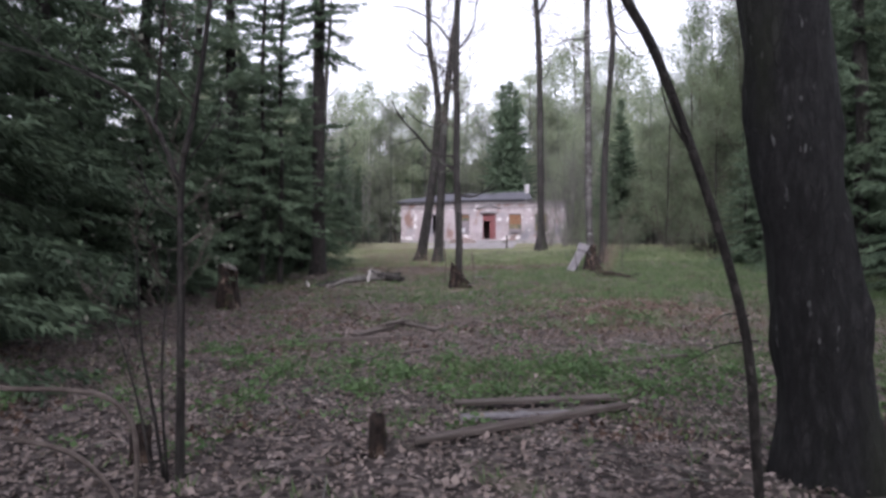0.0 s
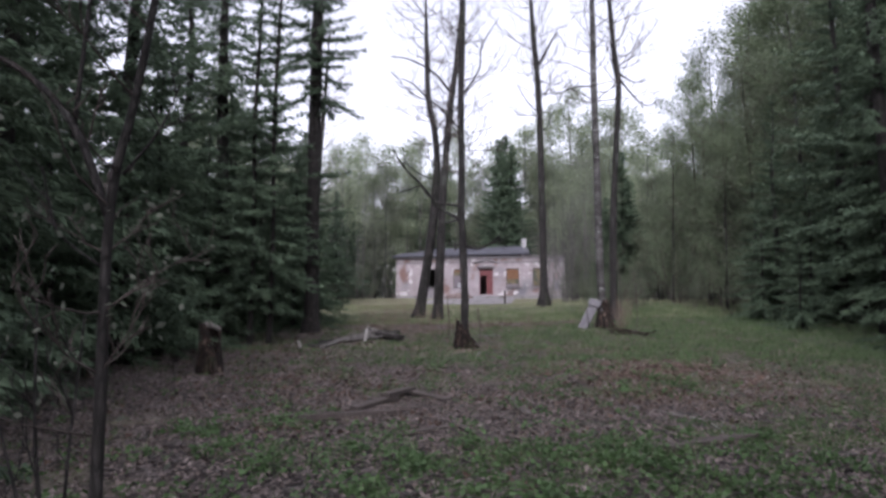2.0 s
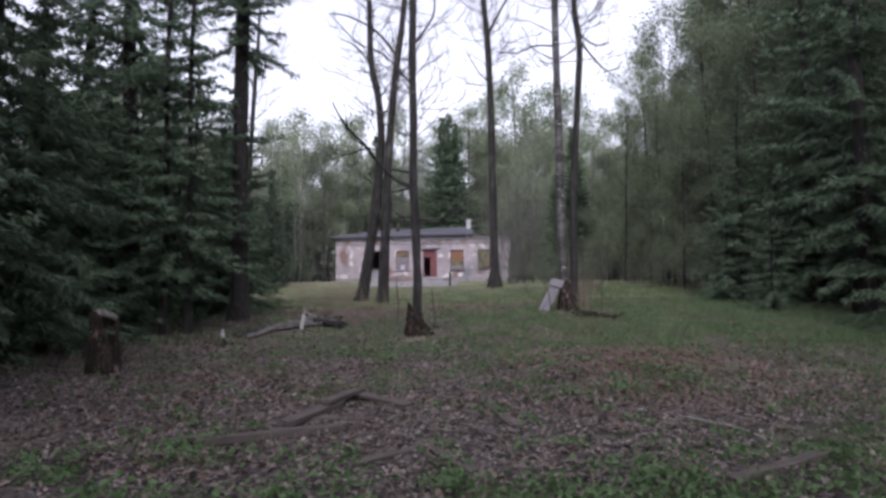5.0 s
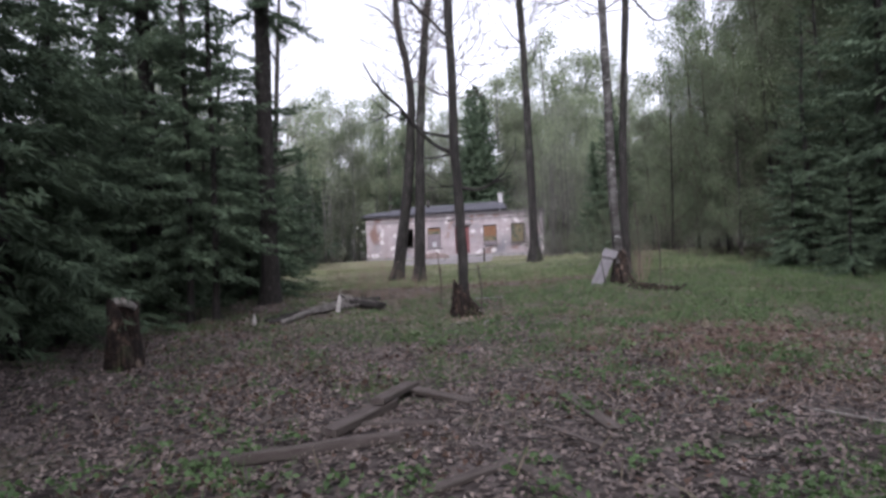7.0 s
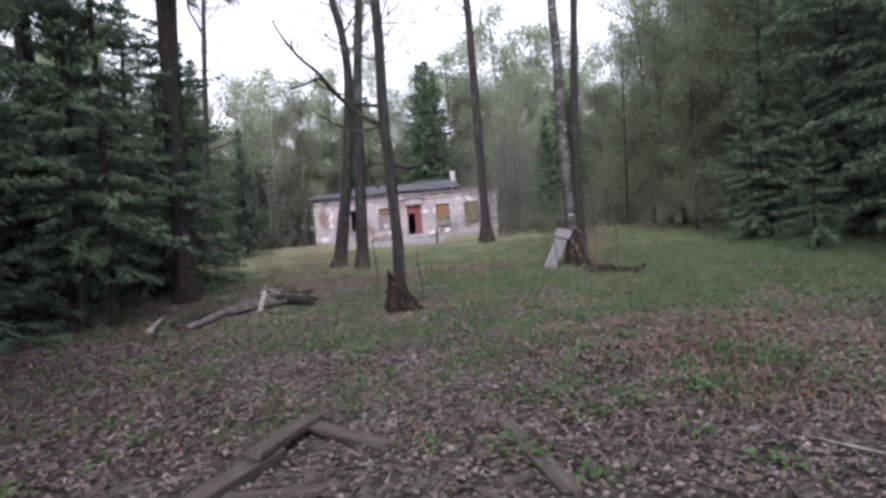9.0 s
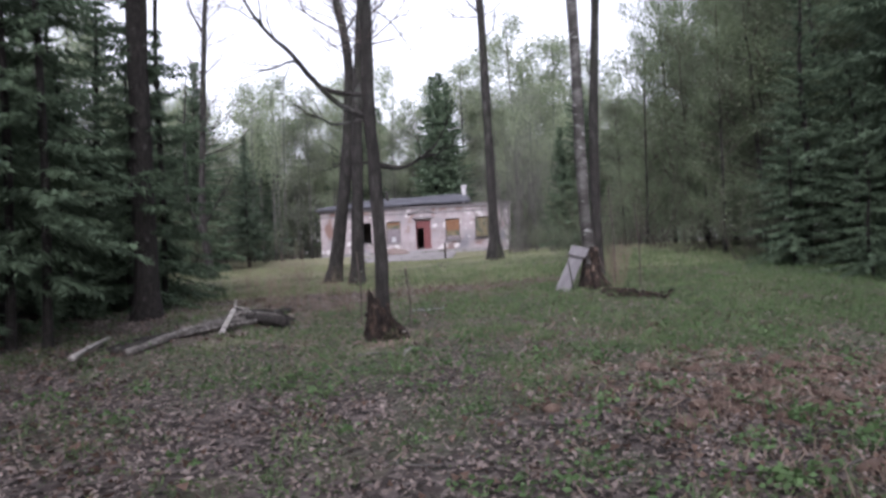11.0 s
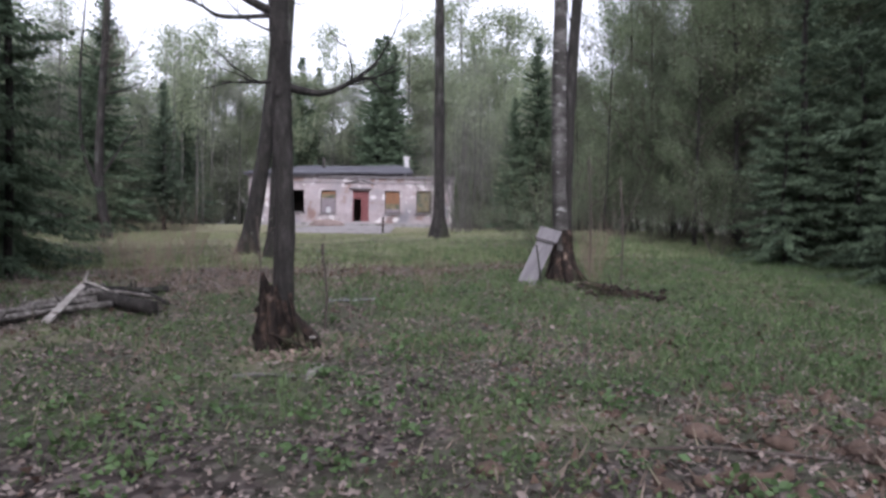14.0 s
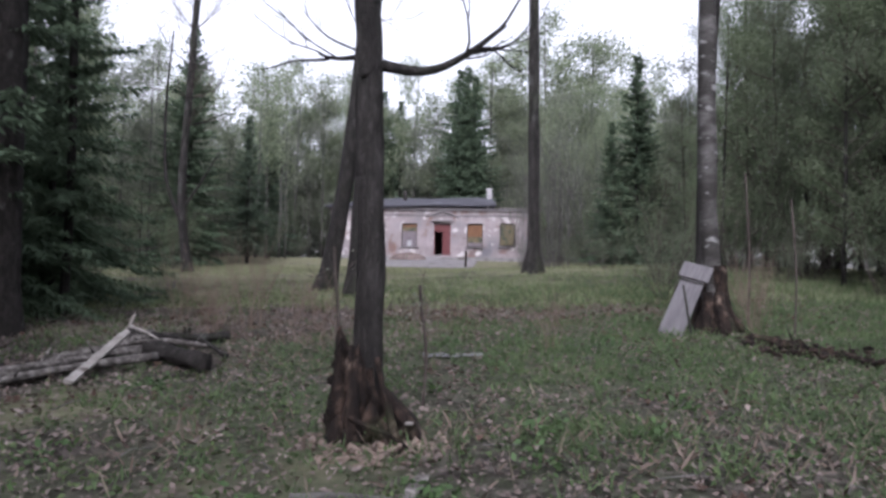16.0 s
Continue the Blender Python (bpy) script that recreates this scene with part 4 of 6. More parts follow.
# the thick old tree beside the start of the path
crooked_tree("old_tree", "thick furrowed dark trunk with pale lichen flecks",
             [(2.62, 4.25, 0.0), (2.52, 4.22, 0.9), (2.41, 4.2, 1.68), (2.32, 4.2, 2.43), (2.25, 4.2, 3.2), (2.1, 4.2, 5.5), (2.0, 4.3, 9.0)],
             0.29, 0.2, BARK_OLD, [], 1.35, (7, 12, 10, 2.0), 14, 0, 4.0)
crooked_tree("sapling", "thin bent grey sapling with hanging twigs",
             [(1.05, 2.0, 0.0), (1.0, 2.0, 0.76), (0.97, 2.0, 1.16), (0.91, 2.0, 1.44), (0.79, 2.0, 1.82), (0.67, 2.0, 2.14), (0.5, 2.0, 2.5)],
             0.0115, 0.008, BARK_DARK, [([(0.8, 2.0, 1.8), (0.72, 2.02, 1.95), (0.68, 2.04, 2.2)], 0.005), ([(1.0, 2.0, 1.22), (0.9, 2.04, 1.2), (0.8, 2.1, 1.13)], 0.0035), ([(0.97, 2.0, 1.3), (0.9, 2.02, 1.3), (0.84, 2.03, 1.24)], 0.003), ([(1.02, 2.02, 0.0), (1.03, 2.05, 0.6), (0.985, 2.05, 1.1)], 0.006)],
             1.2, (1.6, 3.0, 6, 0.3), 15, 0, 1.2)
bush = crooked_tree("hazel_bush", "many-stemmed young bush with opening buds",
             [(-1.7, 4.1, 0.0), (-1.7, 4.1, 1.0), (-1.7, 4.1, 1.96), (-1.61, 4.1, 2.44), (-1.52, 4.1, 3.1)],
             0.03, 0.011, BARK, [([(-1.7, 4.1, 1.9), (-1.89, 4.1, 2.34), (-2.22, 4.1, 2.62), (-2.9, 4.1, 2.86)], 0.02), ([(-1.87, 4.1, 2.3), (-1.83, 4.1, 2.9), (-1.8, 4.1, 3.4)], 0.011),
              ([(-1.8, 4.1, 0.0), (-1.88, 4.1, 0.5), (-1.97, 4.12, 0.95), (-2.0, 4.12, 1.6)], 0.014), ([(-1.76, 4.05, 0.0), (-1.8, 4.05, 0.7), (-1.76, 4.06, 1.5)], 0.012), ([(-1.9, 4.15, 0.0), (-2.05, 4.2, 0.6), (-2.3, 4.2, 1.4)], 0.01),
              ([(-1.72, 4.1, 1.7), (-1.86, 4.0, 1.85), (-1.9, 3.95, 2.1)], 0.008), ([(-1.65, 4.1, 2.1), (-1.5, 4.1, 2.3), (-1.42, 4.1, 2.5)], 0.008)],
             1.1, (0.8, 3.0, 16, 0.45), 16, 120, 0.8)
crooked_tree("arched_stem", "thin bent brown stem arching to the ground",
             [(-1.72, 3.55, 0.0), (-1.75, 3.6, 0.45), (-1.88, 3.6, 0.65), (-2.13, 3.6, 0.71), (-2.6, 3.6, 0.74)], 0.014, 0.01, TWIG, [], 1.1, (), 17, 0, 0.5)
crooked_tree("arched_stem", "thin bent brown stem arching to the ground",
             [(-1.8, 3.5, 0.0), (-1.87, 3.6, 0.13), (-2.13, 3.6, 0.36), (-2.6, 3.6, 0.47)], 0.012, 0.008, TWIG, [], 1.1, (), 18, 0, 0.4)
for x, y, top, sd in ((0.92, 19.3, 0.9, 41), (0.07, 20.5, 1.2, 42), (5.95, 22.9, 2.2, 43), (6.35, 22.4, 1.8, 44)):
    crooked_tree("sapling", "thin upright leafless sapling in the grass", [(x, y, height(x, y)), (x + 0.02, y, height(x, y) + top * 0.5), (x - 0.03, y + 0.02, height(x, y) + top)], 0.004, 0.002, TWIG, [], 1.0, (top * 0.6, top * 1.05, 4, 0.25), sd, 20, 0.15)
# ---------------------------------------------------------------- house
HX, HY, HZ, HTURN = 4.75, 65.0, 2.5, -10.0
house = empty("abandoned_house", HX, HY, HZ, HTURN, label="derelict one-storey house of peeling pinkish plaster, windows boarded", category="house")
U0, U1, DEEP, TALL, THICK = -9.3, 7.8, 10.0, 4.2, 0.5
OPENINGS = [(-5.95, -4.7, 1.05, 2.9), (-3.35, -2.05, 1.0, 2.9), (-0.68, 0.68, 0.32, 2.9), (2.0, 3.3, 1.0, 2.92), (4.65, 5.95, 1.1, 2.95)]


def wall_with_openings(name, length0, length1, tall, thick, openings, m, mat):
    """A wall along x from length0 to length1, outer face at y=0, with real holes."""
    bm = bmesh.new()
    us = sorted({length0, length1, *[v for o in openings for v in o[:2]]})
    zs = sorted({0.0, tall, *[v for o in openings for v in o[2:]]})

    def solid(u, z):
        return not any(o[0] < u < o[1] and o[2] < z < o[3] for o in openings)

    def quad(*p):
        bm.faces.new([bm.verts.new(m @ Vector(v)) for v in p])

    for a, b in zip(us, us[1:]):
        for c, d in zip(zs, zs[1:]):
            if solid((a + b) / 2, (c + d) / 2):
                quad((a, 0, c), (b, 0, c), (b, 0, d), (a, 0, d))
                quad((b, thick, c), (a, thick, c), (a, thick, d), (b, thick, d))
    for a, b, c, d in openings:
        quad((a, 0, c), (a, 0, d), (a, thick, d), (a, thick, c))
        quad((b, 0, d), (b, 0, c), (b, thick, c), (b, thick, d))
        quad((a, 0, d), (b, 0, d), (b, thick, d), (a, thick, d))
        quad((a, 0, c), (a, thick, c), (b, thick, c), (b, 0, c))
    quad((length0, 0, tall), (length1, 0, tall), (length1, thick, tall), (length0, thick, tall))
    quad((length0, 0, 0), (length0, 0, tall), (length0, thick, tall), (length0, thick, 0))
    quad((length1, 0, tall), (length1, 0, 0), (length1, thick, 0), (length1, thick, tall))
    bmesh.ops.remove_doubles(bm, verts=bm.verts, dist=1e-4)
    return part(name, bm, mat, house, smooth=False)


I4 = Matrix()
wall_with_openings("front_wall", U0, U1, TALL, THICK, OPENINGS, I4, PLASTER)
wall_with_openings("side_wall", 0, DEEP - 2 * THICK, TALL, THICK, [(3.0, 4.2, 1.0, 2.9)], pose(U0, DEEP - THICK, 0, 0, 0, -90), PLASTER)
wall_with_openings("side_wall", 0, DEEP - 2 * THICK, TALL, THICK, [], pose(U1, THICK, 0, 0, 0, 90), PLASTER)
wall_with_openings("back_wall", U0, U1, TALL, THICK, [], pose(0, DEEP - THICK, 0), PLASTER)


def hbox(name, u0, u1, v0, v1, z0, z1, mat, parent=house, label="", bevel=0.01):
    bm = bmesh.new()
    box(bm, u1 - u0, v1 - v0, z1 - z0, Matrix.Translation(((u0 + u1) / 2, (v0 + v1) / 2, z0)), bevel)
    return part(name, bm, mat, parent, label, smooth=False)


hbox("plinth", U0 - 0.06, U1 + 0.06, -0.1, -0.003, -0.7, 0.2, CONCRETE)
hbox("house_floor", U0 + THICK + 0.003, U1 - THICK - 0.003, THICK + 0.003, DEEP - THICK - 0.003, 0.1, 0.25, INSIDE)
hbox("inner_wall", U0 + THICK + 0.003, U1 - THICK - 0.003, 4.6, 4.8, 0.253, TALL - 0.103, INSIDE)
for u in (-4.0, -1.4, 1.4, 4.0):
    hbox("inner_wall", u - 0.1, u + 0.1, THICK + 0.003, 4.597, 0.253, TALL - 0.103, INSIDE)
hbox("attic_floor", U0 + THICK + 0.003, U1 - THICK - 0.003, THICK + 0.003, DEEP - THICK - 0.003, TALL - 0.1, TALL - 0.02, INSIDE)
hbox("cornice", U0 - 0.1, U1 + 0.1, -0.16, -0.003, TALL - 0.28, TALL - 0.04, TRIMPLASTER, label="crumbling plaster cornice")
hbox("frieze_moulding", U0 - 0.03, U1 + 0.03, -0.07, -0.003, TALL - 0.72, TALL - 0.6, TRIMPLASTER)
for u0, u1 in ((U0, U0 + 0.75), (-4.35, -3.7), (-1.55, -1.0), (1.0, 1.55), (3.7, 4.3), (6.7, U1)):
    hbox("pilaster", u0, u1, -0.05, -0.003, 0.205, TALL - 0.725, PLASTER)
for a, b, c, d in OPENINGS:
    if c > 0.5:
        hbox("window_sill", a - 0.12, b + 0.12, -0.13, -0.003, c - 0.1, c - 0.003, TRIMPLASTER)
# little gable above the door
bm = bmesh.new()
for s in (-1, 1):
    tube(bm, [(s * 1.35, -0.08, 3.42), (0, -0.08, 3.86)], [0.09, 0.09], 4, 0.1)
part("door_gable", bm, TRIMPLASTER, house, "raised plaster gable above the door", smooth=False)
hbox("door_hood", -0.95, 0.95, -0.22, -0.003, 3.05, 3.17, TRIMPLASTER)

hbox("door_step", -1.1, 1.1, -0.9, -0.103, -0.5, 0.12, CONCRETE, label="broken concrete doorstep", bevel=0.04)
# door: fixed red leaf, transom and frame; the other half gapes
hdoor = hbox("door", 0.02, 0.62, 0.2, 0.26, 0.34, 2.2, DOORRED, label="peeling red-brown door leaf, other half open")
for z0, z1 in ((0.5, 1.1), (1.25, 2.05)):
    hbox("door_panel", 0.1, 0.54, 0.185, 0.197, z0, z1, DOORRED, hdoor)
hbox("transom", -0.62, 0.62, 0.2, 0.26, 2.24, 2.84, DOORRED, label="red-brown boarded transom")
hbox("door_frame", -0.676, -0.6, 0.15, 0.3, 0.33, 2.896, DOORRED)
hbox("door_frame", 0.6, 0.676, 0.14, 0.199, 0.33, 2.896, DOORRED)
hbox("door_frame", -0.597, 0.597, 0.15, 0.3, 2.206, 2.236, DOORRED)


def boarded(u0, u1, z0, z1, pieces):
    win = hbox("window", u0 + 0.003, u0 + 0.07, 0.12, 0.2, z0 + 0.003, z1 - 0.003, BOARD, label="old window opening closed with boards")
    hbox("window_frame", u1 - 0.07, u1 - 0.003, 0.12, 0.2, z0 + 0.003, z1 - 0.003, BOARD, win)
    hbox("window_frame", u0 + 0.073, u1 - 0.073, 0.12, 0.2, z1 - 0.07, z1 - 0.003, BOARD, win)
    for a, b, c, d, mat in pieces:
        w, h = u1 - u0 - 0.15, z1 - z0 - 0.08
        hbox("panel", u0 + 0.075 + a * w, u0 + 0.075 + b * w - 0.004, 0.14, 0.17, z0 + 0.005 + c * h, z0 + 0.005 + d * h - 0.004, mat, win)


boarded(*OPENINGS[1], [(0, 1, 0.86, 0.98, ORANGE), (0, 1, 0.68, 0.86, YELLOW), (0, 0.5, 0.02, 0.68, PURPLE), (0.5, 1, 0.02, 0.68, PURPLE)])
boarded(*OPENINGS[3], [(0, 1, 0.72, 0.98, ORANGE), (0, 1, 0.45, 0.72, ORANGE), (0, 1, 0.2, 0.45, YELLOW), (0, 1, 0.04, 0.2, PURPLE)])
boarded(*OPENINGS[4], [(0, 1, 0.5, 0.98, YELLOW), (0, 0.9, 0.05, 0.5, YELLOW)])
hbox("white_sheet", -2.9, -2.5, 0.1, 0.118, 1.02, 1.5, PALE, label="white sheet leaning in the window")

# roof: low slope, broken off beyond the chimney
bm = bmesh.new()
ridge, eave = 5.6, TALL + 0.12
top = [(-6.0, 5.0, ridge - 0.15), (3.9, 4.8, ridge)]
low = [(U0 - 0.4, -0.45, eave - 0.05), (4.4, -0.45, eave + 0.12)]
backp = [(U0 - 0.4, DEEP + 0.4, eave), (4.4, DEEP + 0.4, eave)]
V = [bm.verts.new(p) for p in low + top + backp]
bm.faces.new((V[0], V[1], V[3], V[2]))
bm.faces.new((V[2], V[3], V[5], V[4]))
bm.faces.new((V[0], V[2], V[4]))
bmesh.ops.subdivide_edges(bm, edges=bm.edges[:], cuts=7, use_grid_fill=True)
for v in bm.verts:
    v.co.z += 0.09 * noise.noise((v.co.x * 0.5, v.co.y * 0.5, 2)) - 0.06 * abs(noise.noise((v.co.x * 1.7, v.co.y, 5)))
bmesh.ops.solidify(bm, geom=bm.faces[:], thickness=0.12)
part("roof", bm, ROOF, house, "sagging dark felt roof", smooth=False)
for i in range(9):
    u = 4.5 + i * 0.42
    bm = bmesh.new()
    tube(bm, [(u, -0.35, TALL + 0.05), (u + 0.1, 2.5 + 0.4 * (i % 3), TALL + 0.45 + 0.08 * (i % 2))], [0.05, 0.045], 4, 0.1)
    part("rafter", bm, CHAR, house, smooth=False)
bm = bmesh.new()
box(bm, 0.42, 0.5, 2.2, Matrix.Translation((3.7, 4.0, TALL - 0.1)), 0.02)
box(bm, 0.56, 0.62, 0.18, Matrix.Translation((3.7, 4.0, TALL + 1.88)), 0.02)
box(bm, 0.5, 0.58, 0.12, Matrix.Translation((3.7, 4.0, TALL + 1.45)), 0.02)
part("chimney", bm, LIME, house, "limewashed chimney with sooty marks", smooth=False)
bm = bmesh.new()
tube(bm, [(-3.6, 3.2, TALL + 0.8), (-3.6, 3.2, TALL + 1.75)], [0.13, 0.12], 8, 0.05)
part("stove_pipe", bm, CHAR, house)


def house_point(u, v, z=0.0):
    return Matrix.LocRotScale((HX, HY, HZ), Euler((0, 0, radians(HTURN))), None) @ Vector((u, v, z))


# concrete apron, rubble and post before the door
bm = bmesh.new()
box(bm, 9.0, 6.4, 0.12, Matrix.Translation((0, 0, 0)), 0.03)
bmesh.ops.subdivide_edges(bm, edges=bm.edges[:], cuts=3, use_grid_fill=True)
for v in bm.verts:
    v.co += Vector((0.35 * noise.noise((v.co.y, v.co.x, 3)), 0.3 * noise.noise((v.co.x, v.co.y, 1)), 0.02 * noise.noise(v.co * 2)))
apron = part("concrete_apron", bm, CONCRETE, None, smooth=False)
p = house_point(-1.6, -4.8)
apron.matrix_world = pose(p.x, p.y, height(p.x, p.y) - 0.05, 5.2, 0, HTURN)
tagged(apron, "pale cracked concrete slab in the grass before the house", "paving")
rgs = random.Random(3)
for k, (u, v, w, h) in enumerate(((-2.6, -1.3, 1.5, 0.55), (0.1, -1.0, 1.3, 0.3))):
    bm = bmesh.new()
    for i in range(60):
        a, r = rgs.uniform(0, 6.28), rgs.random() ** 0.6
        x, y = w * r * math.cos(a), 0.55 * w * r * math.sin(a)
        s = rgs.uniform(0.1, 0.28)
        box(bm, s * 1.5, s, s * 0.7, pose(x, y, h * (1 - r) - 0.1, rgs.uniform(-30, 30), rgs.uniform(-30, 30), rgs.uniform(0, 180)), 0.01)
    bmesh.ops.create_icosphere(bm, subdivisions=3, radius=1.0, matrix=Matrix.Diagonal((w, 0.55 * w, h, 1)))
    ob = part("rubble_heap", bm, RUBBLE if k == 0 else CONCRETE, None, smooth=False)
    p = house_point(u, v)
    ob.matrix_world = pose(p.x, p.y, height(p.x, p.y), 0, 0, HTURN)
    tagged(ob, "heap of broken bricks and plaster by the house wall", "rubble", kind="stuff")
bm = bmesh.new()
limb(bm, [(0, 0, -0.3), (0.01, 0, 0.5), (0.03, 0, 1.25)], 0.09, 0.075, 8, 3, 0.1)
ob = part("wooden_post", bm, ROT)
ob.matrix_world = pose(5.75, 57.0, height(5.75, 57.0))
tagged(ob, "weathered wooden post standing in the grass", "post")

# slim pale birches beside the house
slim = make_broadleaf("young_birch", 41, 13.0, 7.0, 1.3, 0.07, LEAF, 900, 0.16, BARK_PALE, "slim young birch with a pale stem")
stand([slim], [(-9.6, 62.5, 1), (-9.0, 63.5, 0.9), (-8.1, 64.0, 1.1), (-7.4, 62.8, 0.85), (-10.6, 64.8, 1.1), (11.5, 60, 0.8), (12.6, 61.5, 0.9), (13.6, 59.4, 0.9)], "slim birches near the house", 12)


# ---------------------------------------------------------------- bushes
def make_bush(name, seed, tall, spread, stems, leaf, count, label, bark=TWIG, size=0.05, thick=0.014):
    rg, rng = random.Random(seed), np.random.default_rng(seed)
    ob = empty(name, 0, 0, 0, label=label, category="bush")
    bm, tips = bmesh.new(), []
    for i in range(stems):
        a, r = rg.uniform(0, 6.28), rg.random() * 0.3
        start = Vector((r * math.cos(a), r * math.sin(a), -0.05))
        grow(bm, start, (math.cos(a) * spread, math.sin(a) * spread, 1.0), tall * rg.uniform(0.6, 1.0), thick, rg, 1, tips, 0.3, 0.5, 4)
    tagged(part("stemwork", bm, bark, ob), kind="stuff")
    if count:
        t = np.array([tuple(v) for v in tips])
        c = t[rng.integers(0, len(t), count)] + rng.normal(size=(count, 3)) * 0.14
        w = rng.normal(size=(count, 3))
        w /= np.linalg.norm(w, axis=1, keepdims=True)
        ln = size * rng.uniform(0.6, 1.5, count)
        from_tris("foliage", spray_tris(c, w, ln, ln * 0.8, rng), leaf, ob)
    return ob


stand([make_bush("bare_bush", 1, 1.6, 0.3, 18, LEAF_DULL, 0, "thin brown bare shoots in the grass", bark=SHOOT, thick=0.007)], [(-1.5, 23.6, 0.75), (-2.3, 24.2, 0.6), (-0.9, 24.4, 0.55), (2.6, 21.5, 0.5), (-1.9, 23.0, 0.7), (-0.4, 23.2, 0.6), (-2.9, 24.8, 0.8), (5.9, 22.6, 0.7), (6.3, 23.4, 0.8)], "bare shoots", 1)
stand([make_bush("bare_alder_clump", 5, 7.5, 0.22, 12, LEAF_DULL, 1200, "clump of tall grey bare alder stems before the house", bark=BARK_PALE, size=0.07, thick=0.028)], [(9.9, 50.5, 1.0), (11.0, 52.5, 1.1), (9.4, 55.0, 0.9), (12.2, 49.0, 1.0)], "bare clumps by the house", 17)
leafy = [make_bush("leafy_bush", 2, 3.2, 0.45, 14, LEAF_EDGE, 3000, "grey-stemmed bush with small light green leaves"), make_bush("leafy_bush", 3, 2.4, 0.6, 13, LEAF_ALDER, 2600, "grey-stemmed bush with small dull green leaves")]
rgb = random.Random(21)
spots = [(7.6, 29.5, 0.8), (6.3, 26.5, 0.6), (9.5, 33, 1.1), (12.2, 34, 1.2), (13.6, 38, 1.2), (11.5, 30.5, 0.9), (13.2, 28.2, 1.0), (14.0, 46, 1.5), (11.8, 50, 1.4), (10.2, 54.5, 1.6), (12.2, 56, 1.7), (14, 53, 1.6), (16, 60, 1.7),
         (-8.2, 33, 0.9), (-9.6, 36.5, 1.1), (-11.5, 44, 1.3), (-10.5, 50, 1.4), (-9.8, 57, 1.4), (-8.5, 61.5, 1.1), (-6.8, 64.8, 0.9), (-12, 62, 1.7), (13.5, 64, 1.9), (15, 68, 2), (11.6, 27.0, 0.8), (14.5, 28.5, 1.6), (15.8, 31, 1.9), (13.2, 32, 1.5), (15.2, 34.5, 2.0), (17.5, 36.5, 2.2), (13.8, 41.5, 1.9), (16.2, 42, 2.1), (18.5, 29, 2.0), (9.0, 30.5, 0.8), (8.2, 35.5, 0.9), (16.5, 48, 2.1), (-7.6, 30, 0.7), (-9.0, 43, 1.0)]
for _ in range(14):
    x = rgb.uniform(-42, 46)
    y = rgb.uniform(76, 92) if -14 < x < 20 else rgb.uniform(36, 90)
    spots.append((x if abs(x) > 14 or y > 75 else math.copysign(18 + abs(x), x), y, rgb.uniform(1.2, 2.0)))
for i in range(24):
    spots.append((-20 + 2.0 * i + rgb.uniform(-0.5, 0.5), rgb.uniform(77.5, 82), rgb.uniform(1.1, 1.9)))
for i in range(14):
    spots.append((-13.5 - rgb.uniform(0, 4), 40 + 2.8 * i, rgb.uniform(1.0, 1.8)))
stand(leafy, spots, "bushes along the wood's edge", 4)


# ---------------------------------------------------------------- distant woods all round
def distant_woods():
    rng = np.random.default_rng(5)
    c = []
    for x0, y0, x1, y1, num, top in ((-34, 87, 36, 87, 20000, 15), (-20, 74, -11, 84, 7000, 13), (-45, 101, 50, 101, 16000, 16), (33, 30, 34, 90, 16000, 19), (-24, 34, -32, 90, 11000, 12), (-75, 128, 85, 128, 3000, 21), (-75, 20, -75, 128, 1500, 18), (85, 20, 85, 128, 1500, 20), (-75, -40, 85, -40, 1500, 15), (-75, -40, -75, 20, 700, 15), (85, -40, 85, 20, 700, 15)):
        f = rng.random(num)
        x, y = x0 + (x1 - x0) * f, y0 + (y1 - y0) * f
        crown = np.array([top * (0.8 + 0.35 * noise.noise((a * 0.16, b * 0.16, 2)) + 0.2 * noise.noise((a * 0.7, b * 0.7, 6))) for a, b in zip(x, y)])
        z = crown * rng.random(num) ** 0.8
        c.append(np.stack([x + rng.normal(size=num) * 1.5, y + rng.normal(size=num) * 1.5, z + (2.5 if y0 > 80 else 0.5)], 1))
    near = np.concatenate([np.full(len(a), 0.45 if abs(a[:, 0].mean()) < 36 and a[:, 1].mean() < 88 and a[:, 1].mean() > 25 else 0.8) for a in c])
    c = np.concatenate(c)
    w = rng.normal(size=c.shape)
    w /= np.linalg.norm(w, axis=1, keepdims=True)
    ln = rng.uniform(0.6, 1.4, len(c)) * near
    tagged(from_tris("distant_woods", spray_tris(c, w, ln, ln * 0.9, rng), LEAF_DULL), "distant grey-green wood closing in the clearing", "woods", kind="stuff")


distant_woods()
